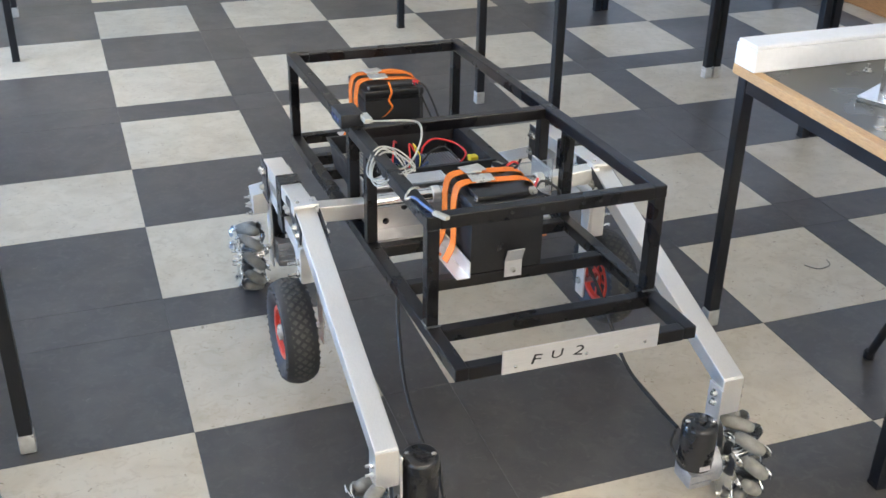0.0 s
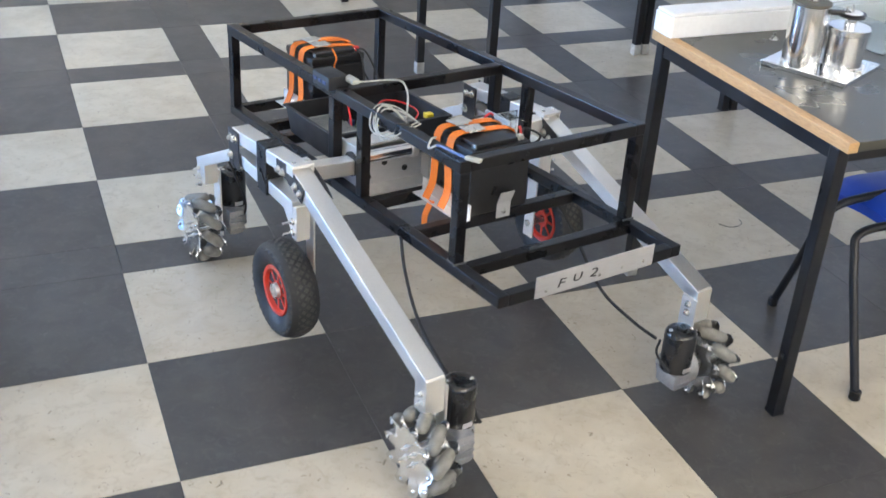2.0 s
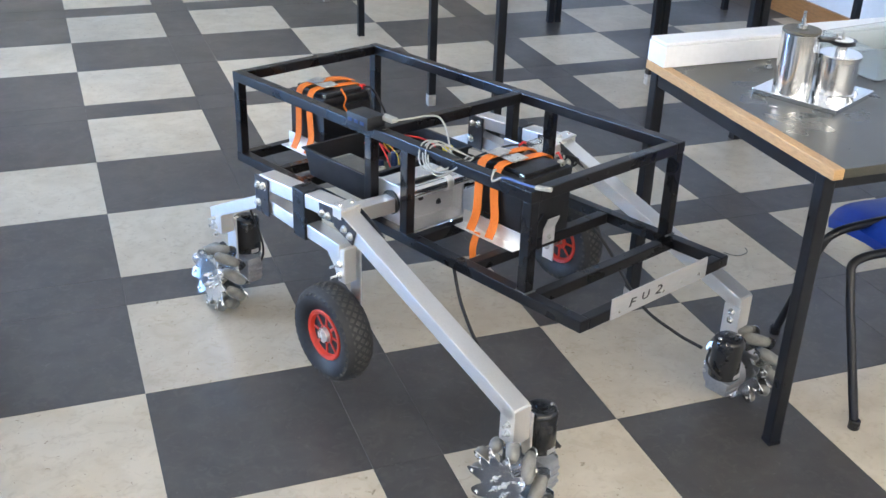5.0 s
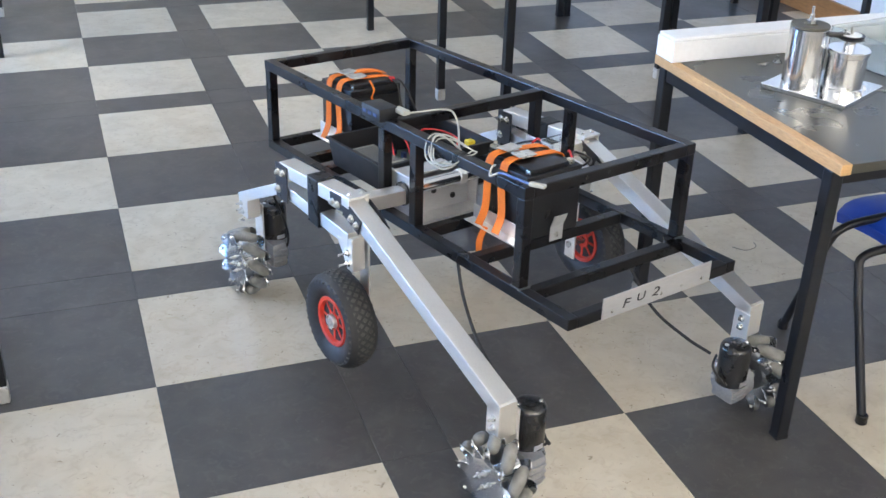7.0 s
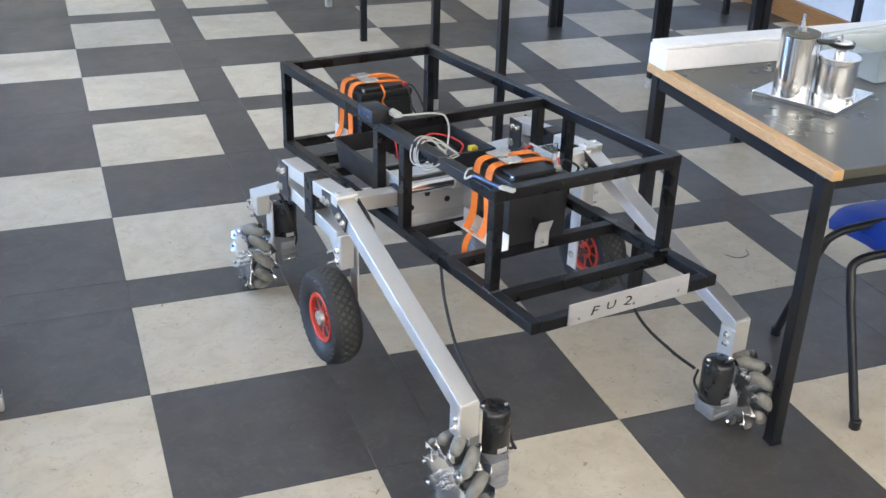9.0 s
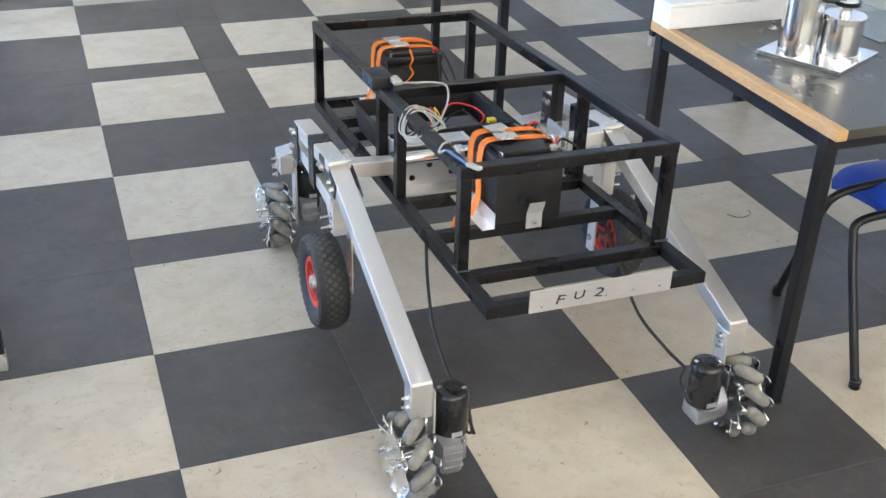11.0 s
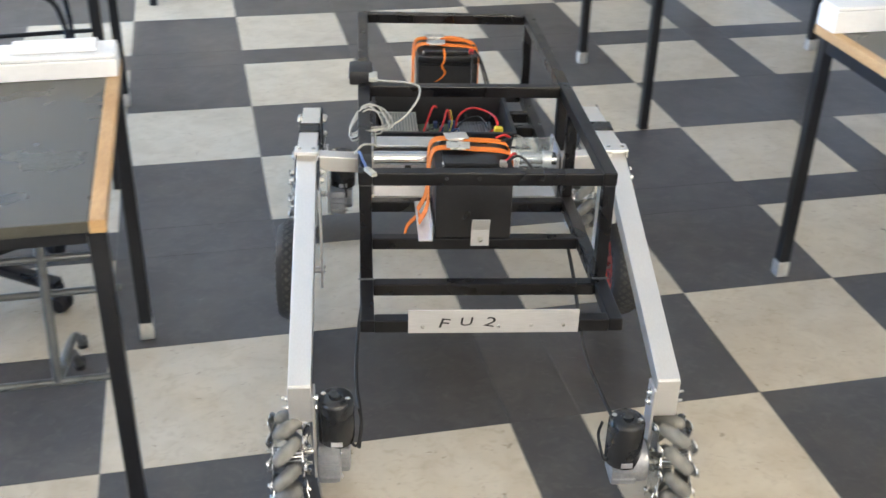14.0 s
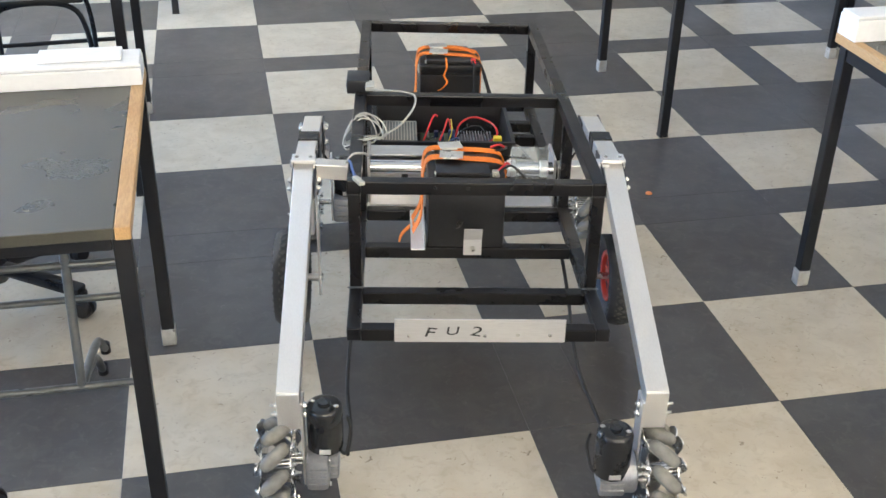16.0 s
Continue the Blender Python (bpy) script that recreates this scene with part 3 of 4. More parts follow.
TILT = Matrix(((1, 0, 0, 0), (0, 1, 0, 0), (0.0453, -0.0142, 1, 0), (0, 0, 0, 1)))
B = 0.278
ZT, ZB = 0.682, 0.419
TU = 0.030


def bpart(name, bm, mat, label="", smooth=False, parent=None):
    """A part of the frame, which leans with it."""
    for v in bm.verts:
        v.co = TILT @ v.co
    return part(name, bm, mat, parent or robot, label, smooth)


# welded frame
for s in (-1, 1):
    y0, y1 = (B - TU, B) if s > 0 else (-B, -B + TU)
    bpart("top_rail", box((0, y0, ZT - TU), (1.282, y1, ZT), 0.003), M_BLACK)
    bpart("bottom_rail", box((0, y0, ZB - TU), (1.46, y1, ZB), 0.003), M_BLACK)
    for x in (0.0, 0.66, 0.812, 1.252):
        bpart("post", box((x, y0 + 0.0015, ZB), (x + TU, y1 - 0.0015, ZT - TU), 0.003), M_BLACK)
IN = B - TU
for x in (0.0, 0.69, 1.252):
    bpart("top_crossbar", box((x, -IN, ZT - TU - 0.001), (x + TU, IN, ZT - 0.001), 0.003), M_BLACK)
for x in (0.0, 0.19, 0.31, 0.60, 0.842, 1.051, 1.275, 1.43):
    bpart("bottom_crossbar", box((x, -IN, ZB - TU - 0.001), (x + TU, IN, ZB - 0.001), 0.003), M_BLACK)
# weld beads at the front posts, hole marks in the rails
for s in (-1, 1):
    bm = bmesh.new()
    for k in range(9):
        a = k / 8
        add_lathe(bm, [(0, -0.003), (0.0045, 0), (0, 0.003)], pose(1.250 + 0.034 * a, s * (B - 0.002 - 0.003 * random.random()), ZB + 0.001), 7)
        add_lathe(bm, [(0, -0.003), (0.0045, 0), (0, 0.003)], pose(1.283, s * (B - TU * a), ZB + 0.001), 7)
    bpart("weld_bead", bm, M_GREY_STEEL, "bright weld bead", True)
    for x in (0.24, 0.70, 0.73):
        bpart("rail_hole", rod((x, s * (B - 0.015), ZT - 0.001), (x, s * (B - 0.015), ZT + 0.0008), 0.006, 14), M_MOTOR)
for y in (-0.09, -0.02, 0.075, 0.115):
    bpart("rail_hole", rod((1.279, y, ZT - 0.014), (1.2828, y, ZT - 0.014), 0.005, 12), M_MOTOR)

# name plate with hand-written letters
plate = bpart("name_plate", box((1.4605, -0.178, 0.389), (1.4635, 0.182, 0.446), 0.001), M_SHEET, "bare aluminium plate with marker writing")
for y, z in ((-0.147, 0.404), (0.012, 0.405), (0.082, 0.407), (0.15, 0.407)):
    bpart("rivet", lathe([(0, 0), (0.0045, 0), (0.003, 0.002), (0, 0.0025)], along((1.4635, y, z), (1.5, y, z)), 12), M_ZINC, "", True, plate)
for ch, y, z, turn, size in (("F", -0.118, 0.404, -6, 0.040), ("U", -0.072, 0.407, 4, 0.034), ("2", -0.022, 0.408, -10, 0.040)):
    cu = bpy.data.curves.new("letter", "FONT")
    cu.body, cu.size, cu.extrude, cu.shear = ch, size, 0.0004, 0.15
    tmp = bpy.data.objects.new("letter", cu)
    me = bpy.data.meshes.new_from_object(tmp)
    bpy.data.objects.remove(tmp)
    me.materials.clear()
    me.materials.append(M_INK)
    me.transform(TILT @ Matrix.Translation((1.4641, y, z)) @ Matrix(((0, 0, 1, 0), (1, 0, 0, 0), (0, 1, 0, 0), (0, 0, 0, 1))) @ pose(0, 0, 0, 0, 0, turn) @ Matrix.Diagonal((1.25, 0.85, 1, 1)))
    ob = new("letter", me)
    ob.parent = plate

# bent tab and angle brackets that hold the batteries
bm = box((1.0812, -0.012, 0.40), (1.0842, 0.032, 0.445), 0.001)
add_box(bm, (-0.0015, -0.022, 0), (0.0015, 0.022, 0.036), 0.0008, pose(1.0835, 0.010, 0.444, 0, 22, 0))
tab = bpart("battery_tab", bm, M_SHEET, "bent aluminium tab")
bm = bmesh.new()
add_bolt(bm, (1.0842, 0.010, 0.418), (1, 0, 0), 0.005, 0.003)
bpart("screw", bm, M_ZINC, "", False, tab)
for x0, x1 in ((0.040, 0.225), (0.875, 1.098)):
    bm = box((x0, -0.138, 0.4195), (x1, -0.104, 0.4225), 0.001)
    add_box(bm, (x0, -0.107, 0.4225), (x1, -0.104, 0.462), 0.001)
    bpart("battery_angle", bm, M_ALU, "aluminium angle beside a battery")


def battery(x0, x1, y0, y1, z0, z1, lid):
    bat = bpart("battery", box((x0, y0, z0), (x1, y1, z1 - 0.030), 0.005), M_BATTERY, "black sealed battery", True)
    bpart("neck", box((x0 + 0.002, y0 + 0.002, z1 - 0.030), (x1 - 0.002, y1 - 0.002, z1 - 0.024), 0.002), M_BATTERY, "", True, bat)
    bpart("cover", box((x0 - 0.001, y0 - 0.001, z1 - 0.024), (x1 + 0.001, y1 + 0.001, z1), 0.006), M_BATTERY, "", True, bat)
    lx = (x0 + x1) / 2
    bpart("lid", box((lid[0], lid[1], z1), (lid[2], lid[3], z1 + 0.013), 0.004), M_BATTERY, "", True, bat)
    for y in (y0 + 0.022, y1 - 0.022):
        bpart("terminal", box((x1 - 0.028, y - 0.008, z1), (x1 - 0.012, y + 0.008, z1 + 0.010), 0.002), M_ZINC, "", False, bat)
    return bat


def straps(bat, x0, x1, y0, y1, z0, z1, dx):
    """Two webbing straps over a battery, side by side, each with a wire buckle."""
    for k, x in enumerate((x0 + 0.045 + dx, x0 + 0.104 + dx)):
        yl, yr = y0 - 0.005, y1 + 0.004
        pts = smooth_path([(x + 0.012 * k, yl - 0.030, z0 + 0.005), (x + 0.010 * k, yl - 0.010, z0 + 0.05), (x, yl - 0.006, z0 + 0.12), (x, yl - 0.005, z1 - 0.02), (x, yl + 0.006, z1 + 0.014), (x, y0 + 0.04, z1 + 0.021), (x, (y0 + y1) / 2, z1 + 0.017), (x, y1 - 0.02, z1 + 0.012), (x, yr, z1 - 0.004), (x, yr + 0.001, z1 - 0.05), (x, yr + 0.001, z0 + 0.02)], 5)
        bm = bmesh.new()
        add_band(bm, pts, 0.027, 0.0022, (1, 0.08, 0))
        st = bpart("strap", bm, M_STRAP, "orange webbing strap", False, bat)
        by = y0 + 0.055
        bm = bmesh.new()
        for dy in (-0.016, 0.0, 0.016):
            add_rod(bm, (x - 0.020, by + dy, z1 + 0.024), (x + 0.020, by + dy, z1 + 0.024), 0.0022, 8)
        for s in (-1, 1):
            add_rod(bm, (x + s * 0.019, by - 0.018, z1 + 0.024), (x + s * 0.019, by + 0.018, z1 + 0.024), 0.0022, 8)
        add_box(bm, (-0.021, -0.026, 0), (0.021, 0.030, 0.0025), 0.001, pose(x, by, z1 + 0.0255, 0, 0, 9 - 14 * k))
        bpart("buckle", bm, M_TIP, "buckle wrapped in silver tape", False, bat)


FB = (0.903, 1.080, -0.098, 0.084, 0.4195, 0.601)
bat = battery(*FB, (0.915, -0.080, 1.070, 0.048))
straps(bat, *FB, -0.016)
RB = (0.042, 0.222, -0.098, 0.084, 0.4195, 0.606)
bat2 = battery(*RB, (0.055, -0.080, 0.212, 0.055))
straps(bat2, *RB, 0.016)
# loose strap end hanging from the rear buckle, and battery leads
bm = bmesh.new()
add_band(bm, smooth_path([(0.205, -0.02, 0.625), (0.228, -0.018, 0.60), (0.228, -0.026, 0.575), (0.229, -0.016, 0.555), (0.228, -0.03, 0.535), (0.232, -0.045, 0.527)], 5), 0.006, 0.0015, (0, 1, 0.2))
bpart("strap_tail", bm, M_STRAP, "frayed orange strap end")
bm = bmesh.new()
add_band(bm, smooth_path([(0.955, -0.128, 0.425), (0.975, -0.160, 0.40), (0.985, -0.168, 0.365)], 5), 0.022, 0.002, (1, 0.1, 0.1))
bpart("strap_tail", bm, M_STRAP, "hanging orange strap end")
bm = bmesh.new()
add_band(bm, smooth_path([(0.11, -0.03, 0.630), (0.125, 0.01, 0.636), (0.135, 0.045, 0.632), (0.15, 0.072, 0.624)], 5), 0.024, 0.002, (1, -0.2, 0))
bpart("strap_tail", bm, M_STRAP, "loose orange strap end")
for pts, mat in (([(0.208, 0.062, 0.618), (0.240, 0.064, 0.60), (0.262, 0.062, 0.53), (0.27, 0.05, 0.47), (0.34, 0.04, 0.45)], M_BLACK_WIRE),
                 ([(0.204, 0.066, 0.616), (0.225, 0.085, 0.61), (0.25, 0.105, 0.56), (0.28, 0.13, 0.47), (0.35, 0.11, 0.45)], M_BLACK_WIRE),
                 ([(0.135, 0.088, 0.60), (0.16, 0.102, 0.55), (0.24, 0.125, 0.46), (0.33, 0.10, 0.45)], M_BLACK_WIRE),
                 ([(1.060, 0.066, 0.612), (1.030, 0.10, 0.616), (1.06, 0.128, 0.60), (0.99, 0.15, 0.55), (0.80, 0.16, 0.50)], M_BLACK_WIRE),
                 ([(0.93, 0.070, 0.612), (0.88, 0.10, 0.60), (0.80, 0.105, 0.57), (0.66, 0.09, 0.49)], M_BLACK_WIRE),
                 ([(1.058, 0.066, 0.614), (1.024, 0.088, 0.619), (1.010, 0.096, 0.612)], M_RED_WIRE),
                 ([(0.905, 0.060, 0.612), (0.90, 0.080, 0.618), (0.895, 0.095, 0.61)], M_RED_WIRE)):
    bpart("battery_lead", tube(pts, 0.0032, 7, 8), mat, "", True)
for where in ((1.060, 0.060, 0.609), (0.204, 0.064, 0.616)):
    bpart("terminal_cap", box(tuple(c - 0.008 for c in where), tuple(c + 0.008 for c in where), 0.004), M_RED_WIRE if where[0] < 0.5 else M_WHITE_WIRE, "", True)

# electronics tray
TX0, TX1, TY0, TY1, TZ0, TZ1 = 0.315, 0.615, -0.235, 0.150, 0.4215, 0.512
bm = bmesh.new()
ring_low = []
for inner in (0, 1):
    for z, grow in ((TZ0 + 0.002, 0.012), (TZ1, 0.0)):
        k = grow + inner * 0.004
        corners = ((TX0 + k, TY0 + k), (TX1 - k, TY0 + k), (TX1 - k, TY1 - k), (TX0 + k, TY1 - k))
        ring_low.append([bm.verts.new((x, y, z)) for x, y in corners])
o0, o1, i0, i1 = ring_low
for j in range(4):
    i = (j + 1) % 4
    bm.faces.new((o0[j], o0[i], o1[i], o1[j]))
    bm.faces.new((i0[i], i0[j], i1[j], i1[i]))
    bm.faces.new((o1[j], o1[i], i1[i], i1[j]))
    bm.faces.new((o0[i], o0[j], i0[j], i0[i]))
bm.faces.new(i0)
bm.faces.new(o0)
tray = bpart("electronics_tray", bm, M_TRAY, "black plastic tray full of electronics")
for lo, hi in (((TX0 - 0.006, TY0 - 0.006, TZ1 - 0.006), (TX1 + 0.006, TY0, TZ1)), ((TX0 - 0.006, TY1, TZ1 - 0.006), (TX1 + 0.006, TY1 + 0.006, TZ1)), ((TX0 - 0.006, TY0, TZ1 - 0.006), (TX0, TY1, TZ1)), ((TX1, TY0, TZ1 - 0.006), (TX1 + 0.006, TY1, TZ1))):
    bpart("rim", box(lo, hi, 0.001), M_TRAY, "", False, tray)
bm = box((0.375, -0.212, TZ0 + 0.004), (0.545, -0.112, TZ0 + 0.060), 0.003)
bpart("power_supply", bm, M_MESH, "perforated steel power supply", False, tray)
bm = bmesh.new()
for k in range(11):
    add_box(bm, (0.388, -0.206 + k * 0.0085, TZ0 + 0.0602), (0.532, -0.2015 + k * 0.0085, TZ0 + 0.0612))
bpart("vent_slots", bm, M_GREY_STEEL, "", False, tray)
bpart("circuit_board", box((0.36, -0.10, TZ0 + 0.012), (0.56, -0.005, TZ0 + 0.016), 0.0005), M_GREEN, "", False, tray)
random.seed(4)
for k in range(14):
    x, y = 0.37 + 0.16 * random.random(), -0.09 + 0.075 * random.random()
    s = 0.005 + 0.008 * random.random()
    bpart("component", box((x, y, TZ0 + 0.0165), (x + 1.6 * s, y + s, TZ0 + 0.018 + 0.02 * random.random()), 0.0008), (M_BATTERY, M_BLUE_BOX, M_WHITE_WIRE, M_ZINC)[k % 4], "", False, tray)
bm = box((0.40, 0.005, TZ0 + 0.006), (0.54, 0.11, TZ0 + 0.012), 0.001)
for k in range(12):
    add_box(bm, (0.405, 0.008 + k * 0.0085, TZ0 + 0.012), (0.535, 0.0115 + k * 0.0085, TZ0 + 0.042))
bpart("heat_sink", bm, M_ALU_CAST, "finned aluminium heat sink", False, tray)
bpart("capacitor", rod((0.46, -0.012, TZ0 + 0.02), (0.46, -0.012, TZ0 + 0.065), 0.010, 14, 0.002), M_BLUE_BOX, "blue capacitor", True, tray)
bpart("connector", box((0.548, 0.100, TZ1 - 0.022), (0.572, 0.124, TZ1 - 0.006), 0.003), M_YELLOW, "yellow connector", False, tray)
bpart("indicator", box((0.552, -0.118, TZ0 + 0.05), (0.556, -0.112, TZ0 + 0.056), 0.001), M_YELLOW, "", False, tray)
for pts, mat, r in (([(0.44, 0.0, 0.455), (0.42, 0.015, 0.51), (0.40, 0.055, 0.530), (0.43, 0.105, 0.520), (0.49, 0.118, 0.505), (0.52, 0.09, 0.48)], M_RED_WIRE, 0.0035),
                    ([(0.45, 0.0, 0.455), (0.45, 0.03, 0.505), (0.45, 0.07, 0.515), (0.50, 0.09, 0.49)], M_BLACK_WIRE, 0.003),
                    ([(0.47, -0.095, 0.45), (0.42, -0.075, 0.50), (0.38, -0.06, 0.525), (0.37, -0.05, 0.515)], M_RED_WIRE, 0.0035),
                    ([(0.50, -0.055, 0.45), (0.45, -0.035, 0.49), (0.40, -0.02, 0.52), (0.44, -0.012, 0.49)], M_RED_WIRE, 0.003),
                    ([(0.51, -0.03, 0.45), (0.47, -0.012, 0.50), (0.41, -0.012, 0.525), (0.45, -0.005, 0.46)], M_YELLOW, 0.0018),
                    ([(0.52, -0.05, 0.45), (0.53, -0.03, 0.485), (0.50, 0.0, 0.49), (0.47, 0.01, 0.455)], M_BLUE_WIRE, 0.0025),
                    ([(0.60, 0.10, 0.47), (0.66, 0.17, 0.50), (0.60, 0.20, 0.46), (0.52, 0.19, 0.43)], M_BLACK_WIRE, 0.004),
                    ([(0.55, 0.11, 0.47), (0.60, 0.16, 0.52), (0.66, 0.20, 0.49), (0.63, 0.22, 0.44)], M_WHITE_WIRE, 0.003)):
    bpart("wire", tube([(x, y, 0.45 + 0.68 * (z - 0.45)) for x, y, z in pts], 0.85 * r, 7, 8), mat, "", True, tray)

# differential housing across the frame: channel, shaft and end plates
def hpart(name, bm, mat, label="", smooth=False):
    """A part of the housing, which sits low between the middle posts."""
    bmesh.ops.translate(bm, verts=bm.verts, vec=(-0.022, 0, -0.026))
    return bpart(name, bm, mat, label, smooth)


for name, lo, hi in (("housing_top", (0.694, -0.240, 0.538), (0.752, -0.024, 0.545)), ("housing_back", (0.688, -0.240, 0.424), (0.694, -0.024, 0.545)),
                     ("housing_floor", (0.694, -0.240, 0.424), (0.830, 0.240, 0.432))):
    hpart(name, box(lo, hi, 0.0015), M_SHEET, "bare aluminium housing plate")
hpart("housing_front", box((0.764, -0.240, 0.432), (0.769, -0.030, 0.508), 0.001), M_SHEET, "bare aluminium housing plate")
for s in (-1, 1):
    hpart("housing_end", box((0.688, min(s * 0.2405, s * 0.2475), 0.424), (0.806, max(s * 0.2405, s * 0.2475), 0.556), 0.002), M_SHEET, "bare aluminium end plate")
hpart("housing_web", box((0.694, -0.030, 0.432), (0.806, -0.024, 0.548), 0.001), M_SHEET, "bare aluminium inner plate")
hpart("shaft", rod((0.790, -0.240, 0.524), (0.790, 0.240, 0.524), 0.019, 24), M_POLISHED, "bright steel shaft", True)
for y in (-0.075, 0.02, 0.13, 0.215):
    hpart("shaft_collar", rod((0.790, y - 0.011, 0.524), (0.790, y + 0.011, 0.524), 0.0225, 24, 0.002), M_ALU, "", True)
for y, z in ((-0.150, 0.490), (-0.085, 0.462), (-0.200, 0.455)):
    hpart("housing_bolt", add_bolt(bmesh.new(), (0.769, y, z), (1, 0, 0), 0.006, 0.006), M_CASTOR, "black hexagonal bolt")
for s in (-1, 1):
    hpart("axle_seal", lathe([(0.022, 0), (0.034, 0), (0.034, 0.006), (0.022, 0.006)], along((0.766, s * 0.2478, 0.503), (0.766, s * 0.30, 0.503)), 26), M_CASTOR, "black rubber axle seal", True)
bpart("clear_bracket", box((0.845, 0.120, 0.50), (0.850, 0.215, 0.590), 0.002), M_CLEAR, "clear plastic bracket")

# usb hub on the rail, its white cable and the loose plug
hub = bpart("usb_hub", box((0.612, -0.300, 0.676), (0.704, -0.240, 0.714), 0.006), M_TRAY, "small black hub on the rail", True)
bm = bmesh.new()
for k in range(3):
    add_box(bm, (0.622 + k * 0.026, -0.3015, 0.690), (0.638 + k * 0.026, -0.2995, 0.699))
bpart("port", bm, M_BLUE_BOX, "", False, hub)
bpart("plug", box((0.690, -0.250, 0.698), (0.742, -0.228, 0.711), 0.003), M_WHITE_WIRE, "white cable plug", True)
bpart("usb_cable", tube([(0.738, -0.239, 0.704), (0.760, -0.200, 0.708), (0.770, -0.155, 0.708), (0.785, -0.125, 0.702), (0.820, -0.130, 0.680), (0.875, -0.165, 0.655), (0.930, -0.205, 0.650)], 0.0027, 8, 8), M_WHITE_WIRE, "white cable", True)
for k, (cx, cy, rx, ry, lift, slope) in enumerate(((0.955, -0.258, 0.062, 0.052, 0.012, 0.25), (0.975, -0.250, 0.078, 0.060, 0.018, 0.15), (0.985, -0.262, 0.070, 0.046, 0.008, 0.35), (1.000, -0.255, 0.082, 0.056, 0.022, 0.05))):
    pts = []
    for j in range(15):
        a = 2 * math.pi * j / 14 + 0.5 * k
        sag = 0.030 * max(0.0, -math.sin(a) - 0.25) + 0.020 * max(0.0, math.sin(a) - 0.55)
        pts.append((cx - 0.025 + 0.78 * rx * math.cos(a), cy + 0.004 + 0.85 * ry * math.sin(a), ZT - 0.012 + lift * 0.6 - 1.6 * sag - slope * 0.05 * math.cos(a)))
    bpart("cable_loop", tube(pts, 0.0021, 4, 8), M_WHITE_WIRE, "coiled white cable", True)
bpart("usb_cable", tube([(1.00, -0.238, 0.664), (1.08, -0.238, 0.660), (1.125, -0.243, 0.682), (1.145, -0.268, 0.689), (1.158, -0.283, 0.674), (1.180, -0.276, 0.687)], 0.0027, 7, 8), M_WHITE_WIRE, "white cable", True)
bpart("usb_cable", tube([(1.180, -0.276, 0.687), (1.195, -0.272, 0.689), (1.225, -0.268, 0.688), (1.255, -0.262, 0.687), (1.276, -0.260, 0.688)], 0.0032, 7, 8), M_BLUE_WIRE, "blue cable", True)
bpart("plug", box((-0.020, -0.007, -0.005), (0.020, 0.007, 0.004), 0.003, pose(1.292, -0.252, 0.6890, 0, 0, 25)), M_WHITE_WIRE, "white loose plug", True)


